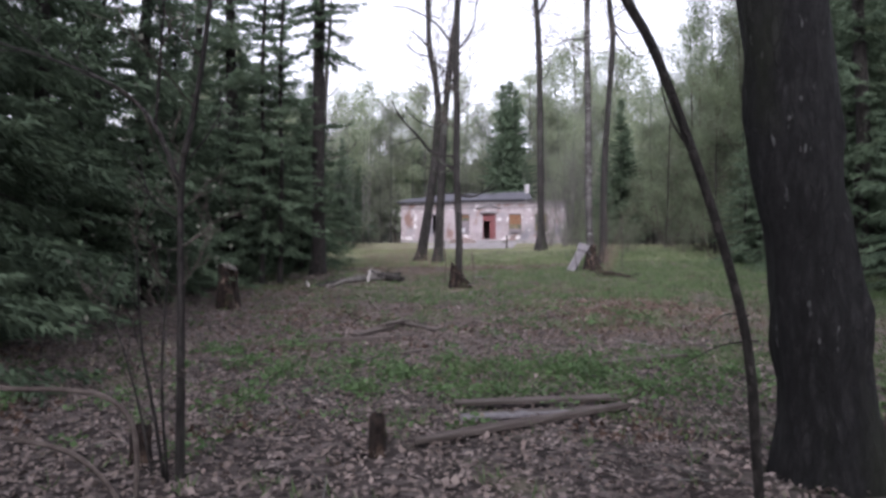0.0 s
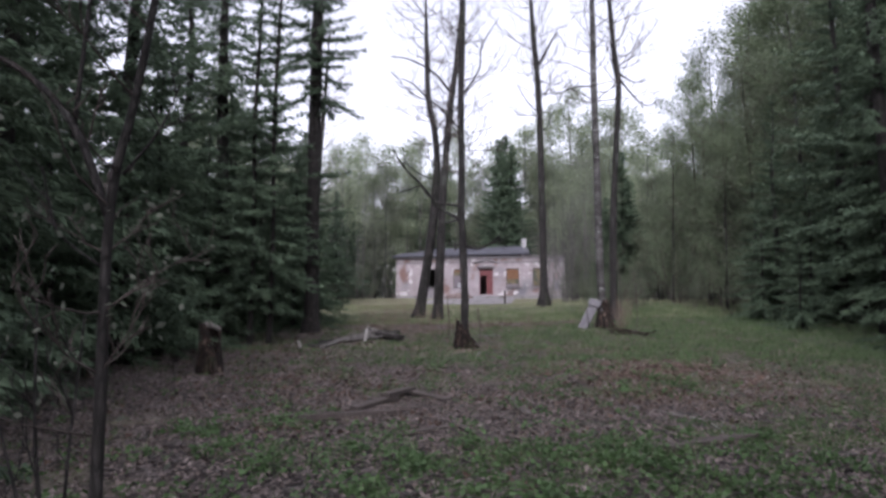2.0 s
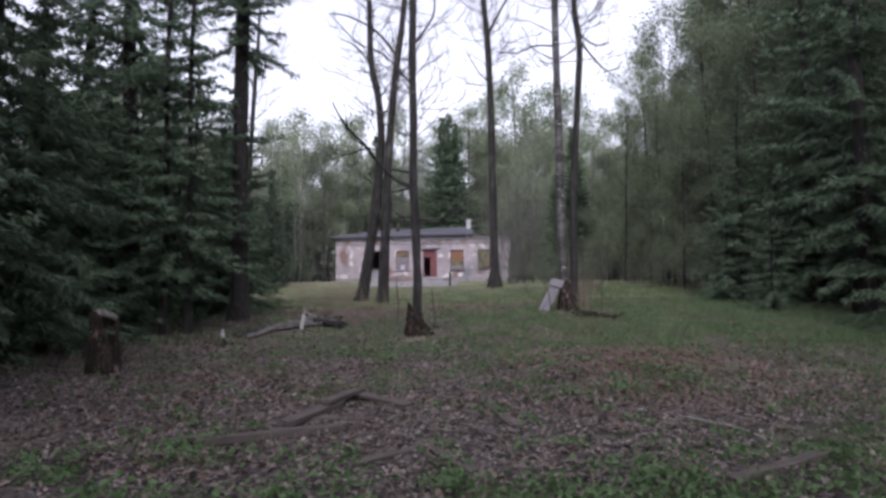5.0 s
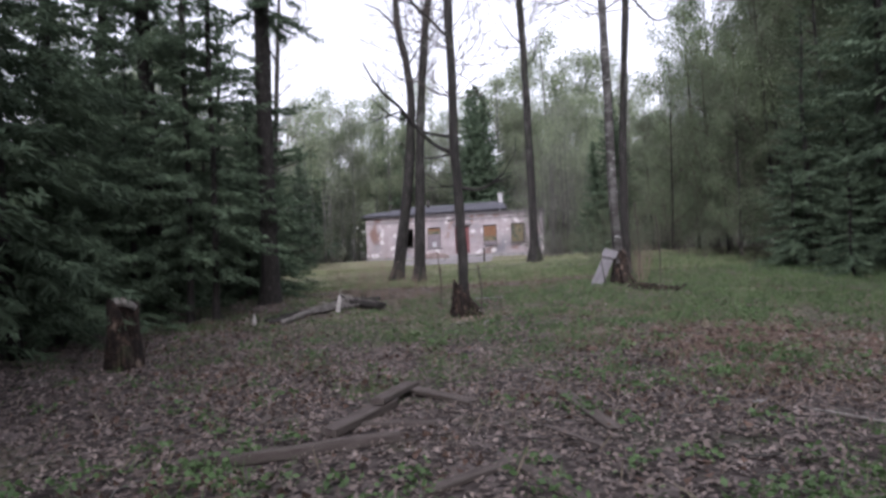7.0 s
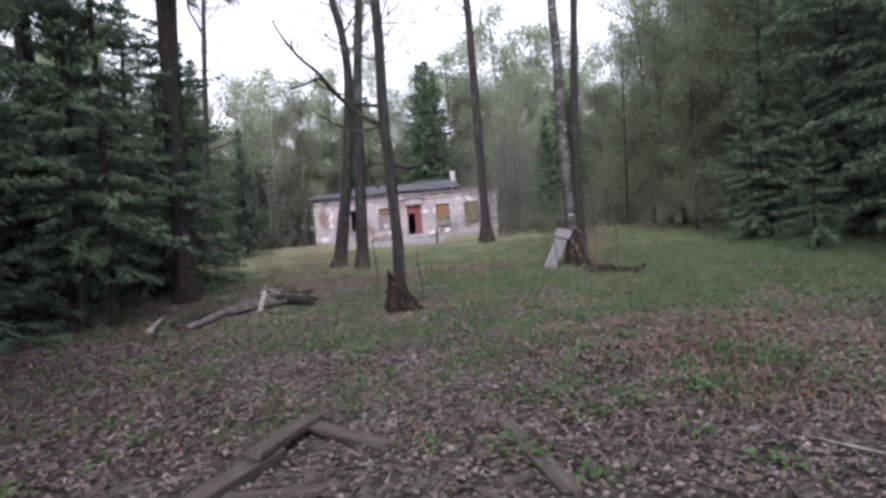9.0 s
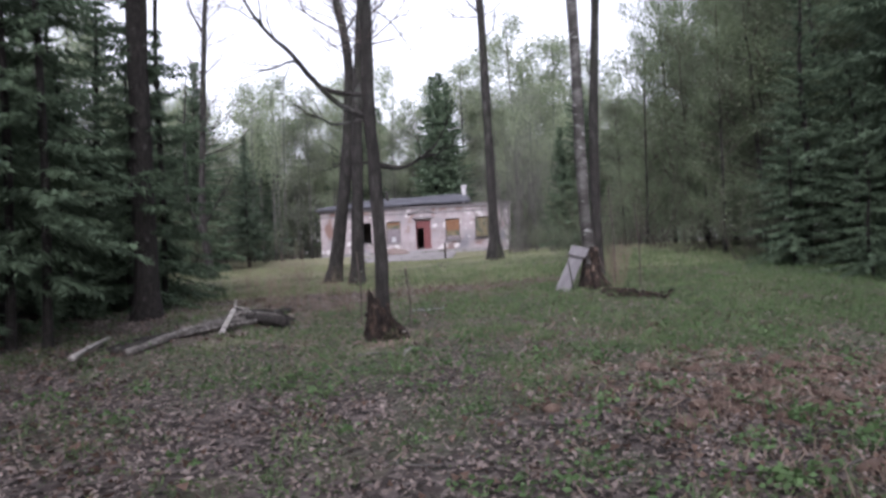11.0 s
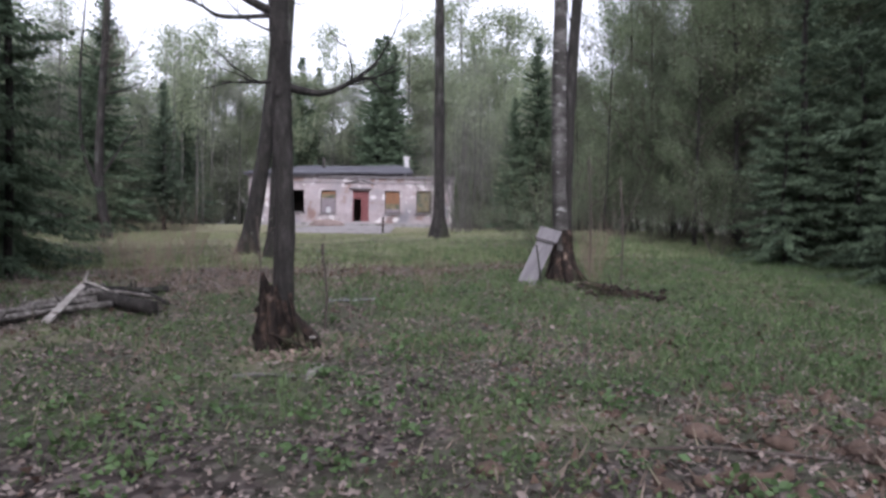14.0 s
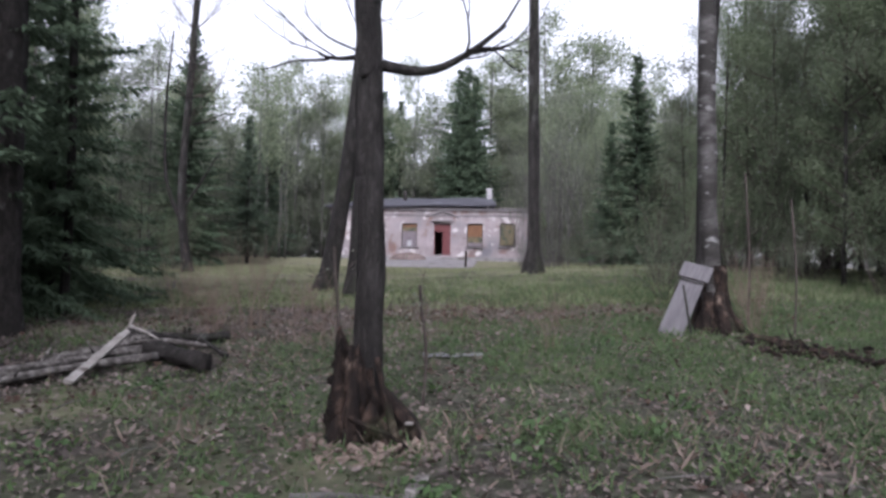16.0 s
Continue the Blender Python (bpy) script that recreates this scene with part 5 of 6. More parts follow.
# ---------------------------------------------------------------- boards, logs and stumps
def lay(name, a, b, width, thick, mat, label, category="board", group="", roll=0.0, lift=0.0, seed=0):
    """A worn board from a to b (x, y, height above ground of its underside)."""
    A = Vector((a[0], a[1], height(a[0], a[1]) + a[2] + lift))
    B = Vector((b[0], b[1], height(b[0], b[1]) + b[2] + lift))
    L = (B - A).length
    n = 8
    bm = bmesh.new()
    rg = random.Random(seed + int(L * 1000))
    prof = [(-0.5, 0.12), (-0.46, 0.0), (0.46, 0.0), (0.5, 0.14), (0.5, 0.85), (0.45, 1.0), (-0.44, 1.0), (-0.5, 0.88)]
    rows = []
    for i in range(n + 1):
        s = i / n
        wob = 0.06 * noise.noise((s * 3, seed, 1)) * width
        taper = 1 - (0.12 * rg.random() if i in (0, n) else 0.03 * rg.random())
        rows.append([bm.verts.new((s * L + (rg.uniform(-0.03, 0.03) if i in (0, n) else 0), u * width * taper + wob, v * thick + 0.01 * noise.noise((s * 4, u, seed)))) for u, v in prof])
    for p, q in zip(rows, rows[1:]):
        for k in range(8):
            bm.faces.new((p[k], p[(k + 1) % 8], q[(k + 1) % 8], q[k]))
    bm.faces.new(rows[0])
    bm.faces.new(rows[-1][::-1])
    bmesh.ops.recalc_face_normals(bm, faces=bm.faces[:])
    ob = part(name, bm, mat, None, smooth=False)
    d = (B - A).normalized()
    ob.matrix_world = Matrix.Translation(A) @ d.to_track_quat("X", "Z").to_matrix().to_4x4() @ pose(0, 0, 0, roll)
    return tagged(ob, label, category, group)


G1 = "boards by the start of the path"
lay("old_board", (0.12, 6.02, 0.05), (1.68, 6.12, 0.08), 0.17, 0.03, BOARD, "long weathered grey-brown board lying on leaves", group=G1, seed=1)
lay("old_board", (-0.22, 4.86, 0.02), (1.72, 5.92, 0.05), 0.09, 0.045, BOARD, "long weathered beam lying aslant on dead leaves", group=G1, seed=2)
lay("old_board", (0.18, 5.66, 0.0), (1.25, 5.86, 0.03), 0.16, 0.03, BOARD_GREY, "pale flat board half buried in leaves", group=G1, seed=3)
lay("old_board", (0.6, 5.78, 0.0), (1.75, 5.98, 0.01), 0.1, 0.05, BOARD, "weathered lath lying under longer boards", group=G1, seed=4)
G2 = "boards in the clearing"
lay("old_board", (-1.49, 10.72, 0.02), (-0.98, 11.75, 0.04), 0.2, 0.075, BOARD, "long weathered plank lying across others", group=G2, seed=5)
lay("old_board", (-1.1, 11.45, 0.12), (-0.74, 12.58, 0.06), 0.17, 0.06, BOARD, "weathered plank end resting on another plank", group=G2, seed=6)
lay("old_board", (-0.82, 12.5, 0.04), (-0.1, 11.72, 0.0), 0.2, 0.045, BOARD, "short weathered plank lying in dead leaves", group=G2, seed=7)
lay("old_board", (-2.25, 10.1, 0.0), (-0.87, 10.53, 0.0), 0.1, 0.09, BOARD, "long dark weathered beam in dead leaves", group=G2, seed=8)
lay("old_board", (-2.6, 10.12, 0.0), (-2.2, 10.24, 0.02), 0.12, 0.07, BOARD, "short weathered block of timber", group=G2, seed=9)
lay("old_board", (-1.27, 11.08, 0.0), (-0.54, 10.97, 0.0), 0.08, 0.05, BOARD, "weathered batten under a plank", group=G2, seed=10)
lay("old_board", (0.93, 12.1, 0.0), (1.0, 10.5, 0.0), 0.15, 0.04, BOARD, "flat brown plank half covered by leaves", group=G2, seed=11)
lay("old_board", (-0.75, 9.25, 0.0), (0.15, 9.95, 0.0), 0.12, 0.035, BOARD, "broken pale plank among dead leaves", group=G2, seed=12)
lay("old_board", (0.0, 9.7, 0.01), (0.3, 9.0, 0.0), 0.1, 0.03, BOARD, "broken piece of plank among dead leaves", group=G2, seed=13)
lay("old_board", (0.45, 10.75, 0.0), (0.75, 10.1, 0.0), 0.07, 0.03, BOARD, "broken lath among dead leaves", group=G2, seed=14)
lay("old_board", (2.15, 8.25, 0.0), (3.5, 8.95, 0.02), 0.12, 0.08, BOARD, "weathered beam lying in the grass", group=G2, seed=15)


def log(name, pts, r0, r1, mat, label, stubs=0, seed=0):
    """A fallen trunk or pole along ground points (x, y, height of its axis above ground)."""
    o = Vector((pts[0][0], pts[0][1], height(pts[0][0], pts[0][1]) + pts[0][2]))
    q = [Vector((x, y, height(x, y) + z)) - o for x, y, z in pts]
    bm = bmesh.new()
    sm = limb(bm, q, r0, r1, 12, 9, 0.75 if r0 > 0.045 else 0.35)
    rg = random.Random(seed)
    for _ in range(stubs):
        k = rg.randrange(1, len(sm) - 1)
        w = Vector((rg.uniform(-1, 1), rg.uniform(-1, 1), rg.uniform(0.2, 1)))
        tube(bm, [sm[k], sm[k] + w.normalized() * rg.uniform(0.12, 0.3)], [r1 * 0.4, r1 * 0.2], 5, 0.2)
    ob = part(name, bm, mat)
    ob.matrix_world = Matrix.Translation(o)
    return tagged(ob, label, "log", "fallen wood")


BARKLESS = BARE_WOOD
log("fallen_log", [(-1.38, 21.05, 0.1), (-1.9, 21.4, 0.12), (-2.6, 21.7, 0.12)], 0.115, 0.09, BARK_DARK, "dark fallen log with a sawn end", 1, 1)
log("fallen_log", [(-2.3, 21.95, 0.14), (-2.62, 20.95, 0.14), (-2.95, 19.9, 0.11), (-3.35, 18.5, 0.06)], 0.09, 0.055, FLAKING, "pale fallen trunk with flaking bark", 3, 2)
log("fallen_log", [(-2.5, 21.75, 0.2), (-1.9, 22.2, 0.1), (-1.5, 22.5, 0.08)], 0.07, 0.05, BARK, "grey fallen branch lying over a log", 1, 3)
log("fallen_pole", [(-4.42, 20.5, 0.02), (-4.08, 19.05, 0.12), (-3.75, 17.6, 0.2)], 0.03, 0.045, BARKLESS, "pale barkless pole lying on the ground", 0, 4)
lay("split_board", (-2.4, 20.15, 0.03), (-2.52, 21.85, 0.24), 0.1, 0.035, BARE_WOOD, "pale split board lying over fallen logs", "board", "fallen wood", 12, 0.0, 31)
log("fallen_pole", [(-2.5, 21.8, 0.2), (-2.5, 21.85, 0.34), (-2.47, 21.88, 0.44)], 0.03, 0.015, BARKLESS, "short pale snag sticking up from logs", 0, 5)
log("fallen_pole", [(-2.5, 21.8, 0.3), (-2.3, 21.75, 0.26), (-2.05, 21.6, 0.2)], 0.02, 0.012, BARKLESS, "thin pale stick leaning on logs", 0, 6)
log("fallen_pole", [(-2.6, 20.9, 0.05), (-3.2, 19.9, 0.1), (-3.8, 18.9, 0.04)], 0.03, 0.02, BARK, "thin grey pole beside fallen logs", 2, 7)
log("fallen_pole", [(-3.0, 20.6, 0.05), (-3.6, 19.6, 0.08), (-3.95, 18.9, 0.04)], 0.025, 0.02, BARK, "thin grey pole beside fallen logs", 2, 8)
log("fallen_pole", [(-2.15, 21.7, 0.1), (-2.7, 20.6, 0.13), (-3.25, 19.4, 0.08)], 0.05, 0.035, FLAKING, "grey pole with flaking bark among logs", 1, 21)
log("fallen_pole", [(-2.9, 20.9, 0.06), (-3.3, 19.9, 0.07), (-3.65, 18.6, 0.05)], 0.04, 0.03, BARK, "dark pole lying among logs", 2, 22)
log("fallen_pole", [(-2.0, 21.3, 0.12), (-2.75, 20.2, 0.1), (-3.5, 18.7, 0.05)], 0.045, 0.03, FLAKING, "grey pole with flaking bark among logs", 2, 23)
log("fallen_pole", [(-1.55, 21.9, 0.08), (-2.1, 21.55, 0.22), (-2.6, 21.3, 0.16)], 0.03, 0.02, FLAKING, "short broken stick lying over logs", 2, 24)
log("fallen_pole", [(-1.3, 21.6, 0.05), (-1.8, 22.0, 0.16), (-2.4, 22.2, 0.12)], 0.03, 0.02, BARK, "thin grey pole beside fallen logs", 3, 25)
log("fallen_stick", [(4.0, 15.0, 0.02), (3.2, 15.4, 0.04), (2.2, 15.5, 0.02)], 0.012, 0.006, TWIG, "thin dry stick on the ground", 1, 9)
log("fallen_stick", [(1.6, 10.9, 0.02), (2.0, 10.2, 0.03), (2.7, 9.6, 0.02)], 0.012, 0.006, TWIG, "thin dry stick on the ground", 1, 10)
log("fallen_stick", [(3.0, 11.0, 0.02), (3.3, 10.0, 0.05), (3.2, 9.2, 0.02)], 0.012, 0.007, BARKLESS, "thin pale stick on the ground", 1, 11)
log("fallen_log", [(5.4, 21.9, 0.06), (5.65, 21.6, 0.07), (5.9, 21.3, 0.05)], 0.06, 0.04, ROT, "rotten brown wood fallen from the birch foot", 2, 12)
log("fallen_pole", [(0.08, 17.52, 0.02), (0.35, 17.52, 0.03), (0.66, 17.48, 0.02)], 0.022, 0.018, BARK_PALE, "pale stick lying before a rotten tree foot", 0, 14)
lay("bark_slab", (0.7, 17.4, 0.01), (0.84, 17.72, 0.05), 0.09, 0.02, FLAKING, "piece of pale bark on the ground", "bark", "", 10, 0.0, 33)


def stump(name, x, y, r, tall, label, seed, notch=True):
    bm = bmesh.new()
    n, rings = 18, 6
    grid = []
    for k in range(rings):
        f = k / (rings - 1)
        row = []
        for i in range(n):
            a = 2 * math.pi * i / n
            c = noise.noise((math.cos(a) * 1.6, math.sin(a) * 1.6, seed))
            h = tall * (1 + 0.14 * c + 0.05 * (i % 2))
            if notch:
                h *= 1 - 0.6 * max(0, math.cos(a + 0.5) - 0.55) / 0.45
            rr = r * (1.25 - 0.3 * f ** 0.5) * (1 + 0.18 * noise.noise((math.cos(a) * 2.5, math.sin(a) * 2.5, f * 2 + seed)))
            row.append(bm.verts.new((rr * math.cos(a), rr * math.sin(a), -0.1 + f * (h + 0.1))))
        grid.append(row)
    grid.append([bm.verts.new((v.co.x * 0.7, v.co.y * 0.7, v.co.z - 0.06)) for v in grid[-1]])
    grid.append([bm.verts.new((v.co.x * 0.55, v.co.y * 0.55, v.co.z * 0.7)) for v in grid[-1]])
    for a, b in zip(grid, grid[1:]):
        for i in range(n):
            bm.faces.new((a[i], a[(i + 1) % n], b[(i + 1) % n], b[i]))
    bm.faces.new(grid[-1])
    ob = part(name, bm, ROT)
    ob.matrix_world = pose(x, y, height(x, y))
    return tagged(ob, label, "stump")


tall_stump = stump("tree_stump", -5.17, 15.2, 0.23, 1.0, "tall rotten stump with a broken hollow front", 2)
bm = bmesh.new()
limb(bm, [(-0.2, 0.02, 0.93), (-0.06, -0.05, 1.0), (0.1, -0.06, 0.98), (0.2, 0.0, 0.9)], 0.07, 0.04, 8, 5, 0.9)
part("broken_rim", bm, BARE_WOOD, tall_stump, "pale mossy broken rim of the stump")
bm = bmesh.new()
limb(bm, [(0.1, -0.2, -0.1), (0.13, -0.22, 0.14), (0.12, -0.2, 0.34)], 0.13, 0.07, 9, 5, 0.7)
part("rotten_ledge", bm, ROT, tall_stump, "lower dark ledge of rotten wood")
stump("tree_stump", -0.48, 4.62, 0.06, 0.29, "small pointed rotten stump in dead leaves", 5, False)
stump("tree_stump", -2.1, 4.4, 0.07, 0.25, "small dark rotten stump beside a bush", 8, False)
stump("tree_stump", -7.2, 14.2, 0.12, 0.35, "low dark stump under spruces", 9, False)

# grey board against the birch, a second piece nailed over its top
foot, head = Vector((4.52, 22.42, height(4.52, 22.42))), Vector((5.08, 22.74, 1.72))
up = (head - foot).normalized()
side = Vector((0.86, -0.5, 0.0))
side = (side - up * side.dot(up)).normalized()
face = up.cross(side)
M = Matrix((side, face, up)).transposed().to_4x4()
M.translation = foot
panel = new("leaning_board")
panel.matrix_world = M
tagged(panel, "grey painted board leaning against a birch", "board")
bm = bmesh.new()
box(bm, 0.33, 0.03, 1.02, Matrix.Translation((0, 0, 0)), 0.006)
part("board", bm, BOARD_GREY, panel, smooth=False)
bm = bmesh.new()
box(bm, 0.42, 0.03, 0.26, Matrix.Translation((0.005, -0.033, 0.93)), 0.006)
part("cross_board", bm, BOARD_GREY, panel, smooth=False)
bm = bmesh.new()
box(bm, 0.34, 0.012, 0.03, Matrix.Translation((0, -0.023, 0.88)), 0.004)
part("dark_strip", bm, CHAR, panel, "black strip across the board", smooth=False)
bm = bmesh.new()
inv = M.inverted()
tube(bm, [inv @ Vector((4.66, 22.3, 1.5)), inv @ Vector((4.69, 22.22, 1.1)), inv @ Vector((4.72, 22.15, height(4.72, 22.15) - 0.03))], [0.016, 0.018, 0.02], 6, 0.15)
part("prop_stick", bm, BARK, panel)


def birch_foot():
    """Torn brown bark and roots round the birch foot."""
    o = birch_tree.matrix_world.translation
    bm = bmesh.new()
    for a, L, r in ((-0.5, 0.75, 0.12), (0.6, 0.55, 0.1), (-1.5, 0.5, 0.12), (2.4, 0.5, 0.11), (-2.5, 0.45, 0.1)):
        d = Vector((math.cos(a), math.sin(a), 0))
        limb(bm, [d * 0.1 + Vector((0, 0, 0.75)), d * 0.2 + Vector((0, 0, 0.42)), d * 0.36 * L / 0.6 + Vector((0, 0, 0.14)), d * L + Vector((0, 0, -0.08))], r, r * 0.6, 8, 4, 0.4)
    part("root_flare", bm, ROT, birch_tree, "torn brown bark and roots at the trunk foot")
    bm = bmesh.new()
    limb(bm, [(0.02, -0.02, -0.1), (0.02, -0.02, 0.25), (0.01, -0.01, 0.7), (0, 0, 1.15)], 0.3, 0.15, 14, 5, 0.6)
    part("rotten_foot", bm, ROT, birch_tree, "dark rotten wood at the trunk foot")


birch_foot()
bm = bmesh.new()
rgd = random.Random(6)
for _ in range(110):
    f = rgd.random()
    x, y = 5.35 + 0.95 * f + rgd.gauss(0, 0.16), 21.7 - 0.75 * f + rgd.gauss(0, 0.24)
    box(bm, rgd.uniform(0.06, 0.24), rgd.uniform(0.03, 0.09), rgd.uniform(0.015, 0.05), pose(x, y, height(x, y) + rgd.uniform(0, 0.06), rgd.uniform(-25, 25), rgd.uniform(-25, 25), rgd.uniform(0, 360)), 0.006)
tagged(part("rotten_debris", bm, ROT, None, "", False), "broken pieces of brown rotten wood beside a birch", "debris", kind="stuff")
# crumpled pale scrap
for k, (x, y, s) in enumerate(((1.22, 21.2, 0.2), (1.55, 21.25, 0.16), (2.75, 11.3, 0.07))):
    bm = bmesh.new()
    bmesh.ops.create_grid(bm, x_segments=6, y_segments=5, size=s)
    for v in bm.verts:
        v.co.y *= 0.6
        v.co.z = 0.02 + 0.18 * s * noise.noise(v.co * (2.2 / s) + Vector((k, 0, 0)))
    bmesh.ops.solidify(bm, geom=bm.faces[:], thickness=0.006)
    ob = part("crumpled_scrap", bm, SCRAP, None, smooth=False)
    ob.matrix_world = pose(x, y, height(x, y), 0, 0, 20 * k)
    tagged(ob, "crumpled whitish scrap of sheeting in the grass", "litter")


# ---------------------------------------------------------------- ground cover
def blob(x, y, cx, cy, rx, ry):
    return math.exp(-(((x - cx) / rx) ** 2 + ((y - cy) / ry) ** 2))


def greenness(x, y):
    """How green the floor is: litter under the trees, grass towards the meadow, bare rooted-up patches."""
    g = 0.6 * noise.noise((x * 0.5, y * 0.5, 21)) + 0.7 * noise.noise((x * 1.25, y * 0.95, 5)) + 0.35 * noise.noise((x * 3.1, y * 2.6, 15))
    t = min(1.0, max(0.0, (y - 11.5) / 7.0))
    g += -0.26 + 0.48 * t * t * (3 - 2 * t) + 0.05 * max(-6.0, min(x, 6.0))
    g += 0.35 * blob(x, y, 1.2, 7.8, 3.4, 1.2) - 0.5 * blob(x, y, 0.3, 11.0, 1.9, 1.5) - 0.35 * blob(x, y, 0.5, 4.6, 4.0, 1.3) - 0.4 * blob(x, y, 3.4, 18.3, 1.6, 0.8) - 0.75 * blob(x, y, 4.6, 14.6, 1.9, 1.5) - 0.7 * blob(x, y, 2.4, 25.2, 3.4, 1.3) - 0.45 * blob(x, y, -1.2, 23.3, 1.8, 1.2)
    return g


def scatter(n, x0, x1, y0, y1, rng, keep):
    """Random ground points, thinned by keep(x, y)."""
    out = []
    for x, y in zip(rng.uniform(x0, x1, n), y0 + (y1 - y0) * rng.random(n) ** 1.35):
        if rng.random() < keep(x, y):
            out.append((x, y, height(x, y)))
    return np.array(out)


def heap(name, label, quads, mat, category):
    tagged(from_quads(name, quads, mat), label, category, kind="stuff")


rng = np.random.default_rng(99)
# dry leaves lying about
p = scatter(165000, -9, 10, 1.0, 27, rng, lambda x, y: 0.95 - 0.45 * min(1, max(0, greenness(x, y) + 0.2) * 1.3))
k = len(p)
w = rng.normal(size=(k, 3))
w[:, 2] *= 0.35
w /= np.linalg.norm(w, axis=1, keepdims=True)
ln = rng.uniform(0.026, 0.066, k) * np.where(rng.random(k) < 0.1, 1.35, 1.0)
side = np.cross(w, np.array([0, 0, 1.0]) + rng.normal(size=(k, 3)) * 0.35)
side /= np.linalg.norm(side, axis=1, keepdims=True)
c = p + np.array([0, 0, 1.0]) * rng.uniform(0.004, 0.035, (k, 1))
hw = (ln * rng.uniform(0.25, 0.42, k))[:, None] * side
tipq = c + w * ln[:, None]
midq = c + w * (ln * 0.5)[:, None] + np.array([0, 0, 1.0]) * rng.uniform(-0.012, 0.02, (k, 1))
heap("leaf_litter", "layer of curled grey-brown dead leaves", np.stack([c, midq - hw, tipq, midq + hw], 1), LITTER, "leaves")


# russet leaf mould where the floor was rooted up, and in patches between the grass
def mould_keep(x, y):
    a = 0.95 * blob(x, y, 4.4, 14.6, 2.2, 1.5) + 0.6 * blob(x, y, 3.0, 12.2, 1.6, 0.9) + 0.5 * blob(x, y, -2.6, 13.0, 1.6, 2.0) + 0.5 * blob(x, y, 2.2, 25.2, 3.4, 1.2) + 0.5 * blob(x, y, -4.2, 18.0, 1.2, 3.0)
    return min(1.0, max(0.0, a * (0.75 + 1.2 * noise.noise((x * 1.3, y * 1.3, 61))) + 0.8 * max(0.0, noise.noise((x * 0.9, y * 0.9, 66)) - 0.1)))


p = scatter(60000, -7, 9, 5, 27, rng, mould_keep)
k = len(p)
w = rng.normal(size=(k, 3)) * np.array([1, 1, 0.45])
w /= np.linalg.norm(w, axis=1, keepdims=True)
ln = rng.uniform(0.04, 0.09, k)
tagged(from_tris("leaf_mould", spray_tris(p + np.array([0, 0, 1.0]) * rng.uniform(0.008, 0.05, (k, 1)), w, ln, ln * 0.8, rng), LITTER_BROWN), "russet brown rotting leaves in patches", "leaves", kind="stuff")


def blades(p, lo, hi, width, lean, rng):
    k = len(p)
    w = rng.normal(size=(k, 3)) * lean
    w[:, 2] = 1
    w /= np.linalg.norm(w, axis=1, keepdims=True)
    return spray_quads(p - np.array([0, 0, 0.01]), w, rng.uniform(lo, hi, k), width * rng.uniform(0.6, 1.4, k), rng, 0.35)


# short grass, thin near the start and thick on the meadow
p = scatter(20000, -8, 13, 3.0, 34, rng, lambda x, y: min(1, max(0.04, greenness(x, y) + 0.28) * 1.3))
p = np.repeat(p, 6, axis=0) + np.concatenate([rng.normal(size=(6 * len(p), 2)) * 0.028, np.zeros((6 * len(p), 1))], 1)
heap("grass", "short fresh spring grass in tufts", blades(p, 0.05, 0.17, 0.011, 0.5, rng), GRASS, "grass")
p = scatter(26000, -12, 18, 26, 62, rng, lambda x, y: 0.9 if not (56 < y and -8 < x < 11) else 0.08)
p = np.repeat(p, 2, axis=0) + np.concatenate([rng.normal(size=(2 * len(p), 2)) * 0.08, np.zeros((2 * len(p), 1))], 1)
heap("meadow_grass", "taller pale green meadow grass", blades(p, 0.06, 0.2, 0.022, 0.45, rng), MEADOW, "grass")
p = scatter(26000, -9, 14, 8, 60, rng, lambda x, y: min(1, max(0.05, 0.6 * noise.noise((x * 0.4, y * 0.4, 33)) + (0.25 if y > 24 else 0.05))))
heap("dry_grass", "bleached straw-coloured dry grass", blades(p, 0.08, 0.32, 0.012, 0.7, rng), GRASS_DRY, "grass")


# thick turf on the open side of the clearing
p = scatter(10000, 0.5, 14, 16.5, 32, rng, lambda x, y: min(1.0, max(0.0, 1.4 * greenness(x, y) + 0.05 + 0.03 * x)))
p = np.repeat(p, 4, axis=0) + np.concatenate([rng.normal(size=(4 * len(p), 2)) * 0.05, np.zeros((4 * len(p), 1))], 1)
heap("turf", "thick fresh green turf of the clearing", blades(p, 0.06, 0.2, 0.013, 0.55, rng), GRASS, "grass")
# beige dead bracken and stalks
def bracken_keep(x, y):
    a = math.exp(-(((x + 1.2) / 1.6) ** 2 + ((y - 23.3) / 1.6) ** 2)) + 0.7 * math.exp(-(((x - 2.5) / 2.2) ** 2 + ((y - 25.5) / 1.6) ** 2)) + 0.8 * math.exp(-(((x - 4.4) / 1.8) ** 2 + ((y - 14.6) / 1.7) ** 2)) + 0.5 * math.exp(-(((x - 3.4) / 2.2) ** 2 + ((y - 11.8) / 1.3) ** 2))
    a += 0.5 * max(0.0, noise.noise((x * 0.7, y * 0.9, 83)) - 0.1) + 0.9 * math.exp(-(((x - 3.6) / 1.5) ** 2 + ((y - 18.2) / 0.7) ** 2)) + 0.55 * math.exp(-(((x + 0.5) / 0.8) ** 2 + ((y - 18.5) / 0.5) ** 2)) + 0.6 * math.exp(-(((x - 1.3) / 0.8) ** 2 + ((y - 18.6) / 0.5) ** 2))
    return min(1, a * (0.65 + 1.2 * noise.noise((x * 1.1, y * 1.1, 40))))


p = scatter(60000, -4, 8, 11, 29, rng, bracken_keep)
heap("dead_bracken", "beige dead bracken and flattened stalks", blades(p, 0.05, 0.22, 0.017, 1.3, rng), BRACKEN, "plants")


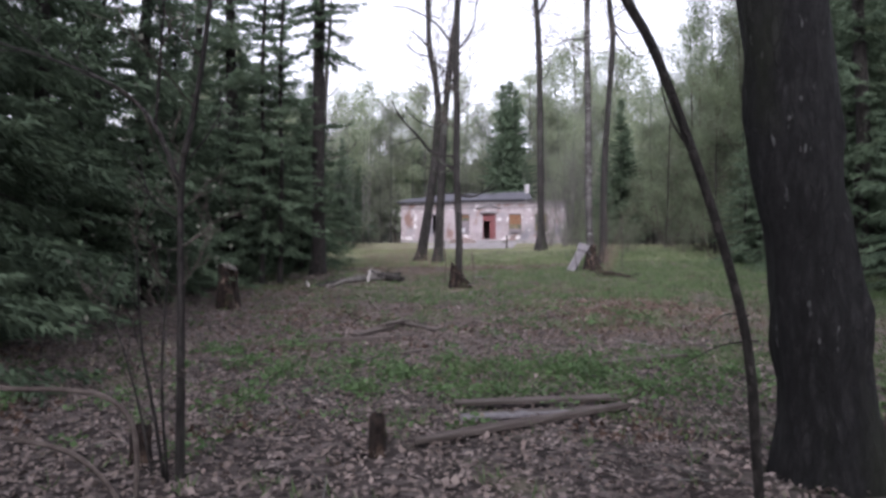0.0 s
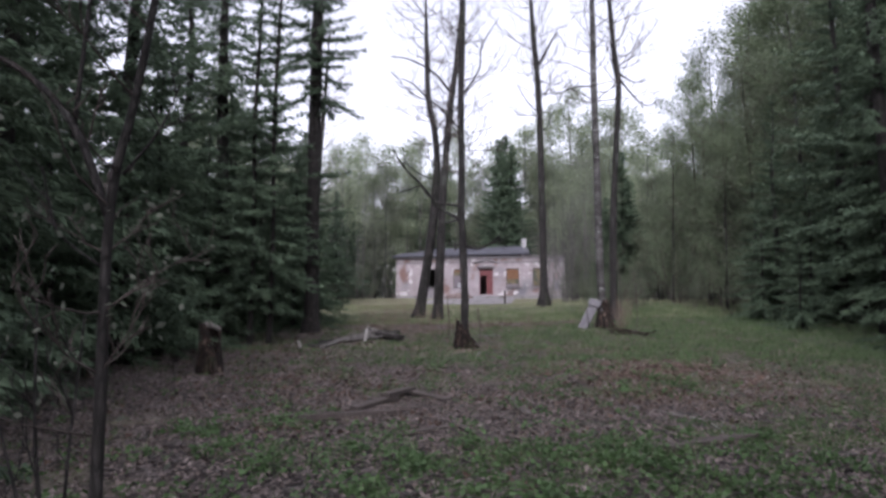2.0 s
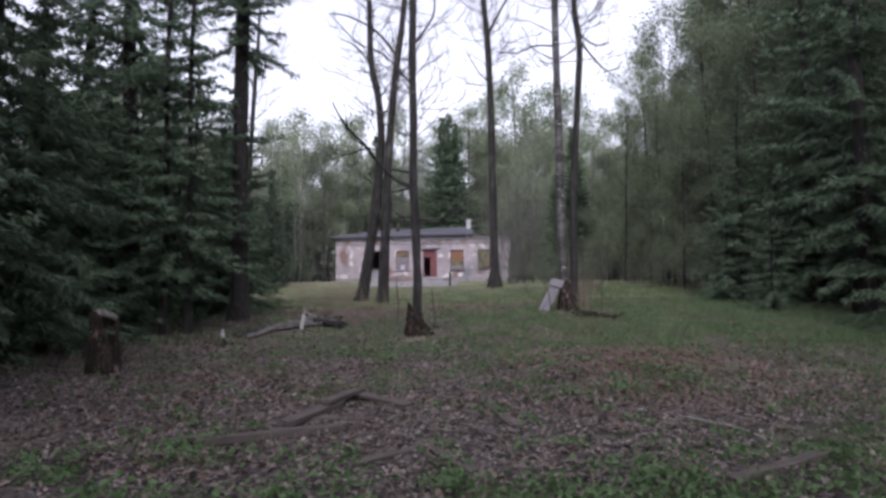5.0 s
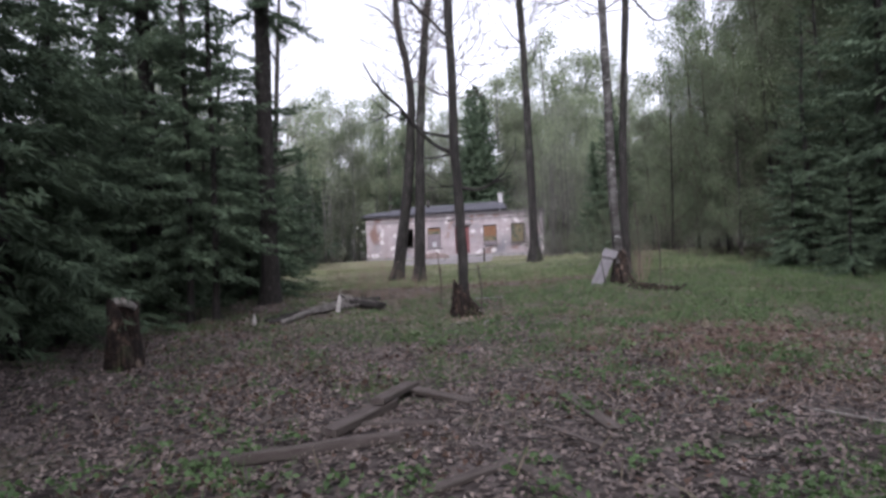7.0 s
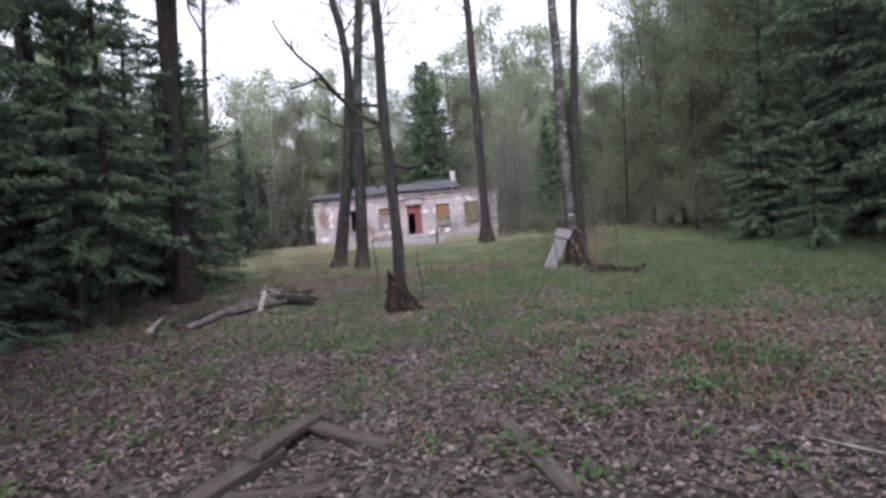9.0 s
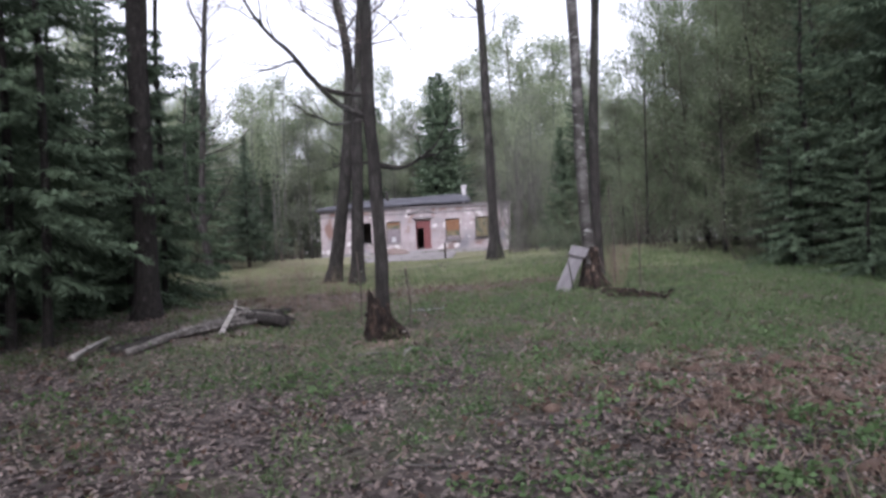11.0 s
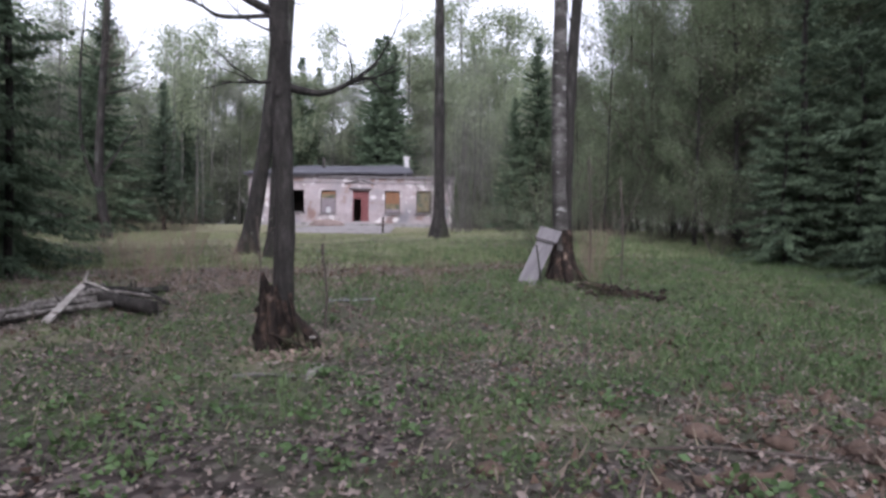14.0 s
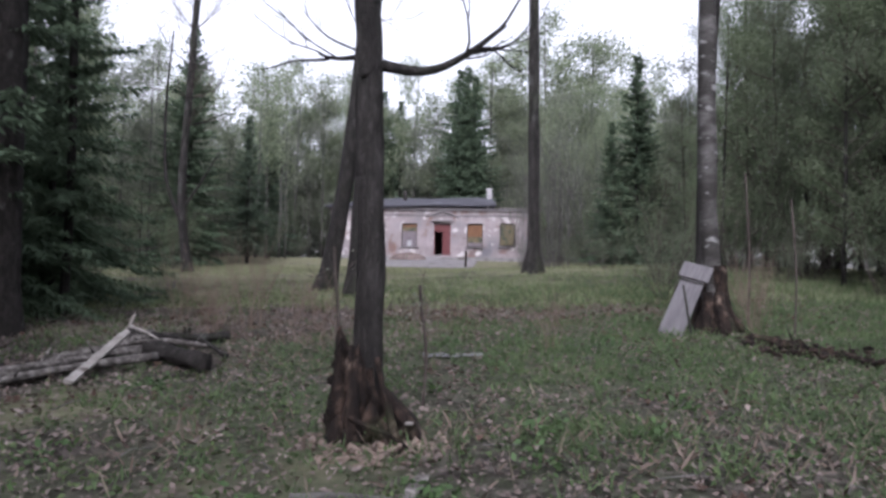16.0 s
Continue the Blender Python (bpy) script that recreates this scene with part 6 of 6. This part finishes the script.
# dull low greenery over most of the floor
p = scatter(52000, -7, 10, 5, 30, rng, lambda x, y: min(1.0, max(0.0, 1.5 * greenness(x, y) + 0.3 + 0.35 * noise.noise((x * 1.9, y * 1.9, 50)))))
per = 4
q = np.repeat(p, per, axis=0)
k = len(q)
off = rng.normal(size=(k, 3)) * np.array([0.06, 0.06, 0.0])
off[:, 2] = rng.uniform(0.0, 0.07, k)
w = rng.normal(size=(k, 3)) * np.array([1, 1, 0.6])
w /= np.linalg.norm(w, axis=1, keepdims=True)
ln = rng.uniform(0.022, 0.055, k)
heap("low_greenery", "dull green low leaves among dead leaves", spray_quads(q + off, w, ln, ln * 0.55, rng, 0.5), LOWGREEN, "plants")


# bright low herbs in patches
def herb_keep(x, y):
    a = 0.9 * blob(x, y, 0.6, 7.7, 3.0, 1.2) + 0.5 * blob(x, y, 3.2, 13.2, 1.4, 1.2) + 0.45 * blob(x, y, -2.6, 9.6, 0.8, 1.2) + 0.2 * blob(x, y, 1.5, 17.0, 3.5, 2.5)
    return max(0, a * (0.6 + 1.7 * noise.noise((x * 1.6, y * 1.6, 12)))) + 0.012 + 0.3 * max(0, noise.noise((x * 1.5, y * 1.2, 71)) - 0.3)


p = scatter(6500, -6, 8, 4.5, 22, rng, herb_keep)
per = 30
q = np.repeat(p, per, axis=0)
k = len(q)
off = rng.normal(size=(k, 3)) * np.array([0.09, 0.09, 0.0])
off[:, 2] = rng.uniform(0.01, 0.13, k)
w = rng.normal(size=(k, 3)) * np.array([1, 1, 0.5])
w /= np.linalg.norm(w, axis=1, keepdims=True)
ln = rng.uniform(0.035, 0.085, k)
heap("ground_herbs", "patches of bright green low leafy herbs", spray_quads(q + off, w, ln, ln * 0.6, rng, 0.5), HERB, "plants")
# fallen twigs
bm = bmesh.new()
rg = random.Random(8)
for _ in range(420):
    x, y = rg.uniform(-6, 7), 2 + 20 * rg.random() ** 1.3
    a, L = rg.uniform(0, 6.28), rg.uniform(0.12, 0.6)
    z = height(x, y) + 0.015
    tube(bm, [(x, y, z), (x + L * 0.5 * math.cos(a), y + L * 0.5 * math.sin(a), z + rg.uniform(0, 0.05)), (x + L * math.cos(a + 0.2), y + L * math.sin(a + 0.2), z + 0.01)], [0.006, 0.005, 0.003], 4, 0, False)
tagged(part("fallen_twigs", bm, BARK_PALE), "thin dry twigs scattered over the ground", "twigs", kind="stuff")
# pale chips and splinters round the planks
bm = bmesh.new()
for _ in range(170):
    x, y = rg.gauss(0.2, 1.1), rg.gauss(10.9, 0.9)
    L, wd = rg.uniform(0.05, 0.28), rg.uniform(0.012, 0.04)
    box(bm, L, wd, 0.008, pose(x, y, height(x, y) + 0.012, rg.uniform(-12, 12), rg.uniform(-10, 10), rg.uniform(0, 360)))
tagged(part("wood_chips", bm, BOARD, None, "", False), "pale wood chips and splinters among leaves", "wood chips", kind="stuff")
# dug earth clods on the mound
bm = bmesh.new()
for _ in range(240):
    x, y = rg.gauss(4.5, 1.1), rg.gauss(14.7, 0.9)
    r = rg.uniform(0.03, 0.1)
    m = pose(x, y, height(x, y), 0, 0, rg.uniform(0, 360)) @ Matrix.Diagonal((r * 1.3, r, r * 0.7, 1))
    v0 = bmesh.ops.create_icosphere(bm, subdivisions=1, radius=1.0, matrix=m)
    for v in v0["verts"]:
        v.co += Vector((1, 1, 1)) * (r * 0.5 * noise.noise(v.co * 14))
tagged(part("earth_clods", bm, EARTH), "dark clods of rooted-up earth on a low mound", "soil", kind="stuff")
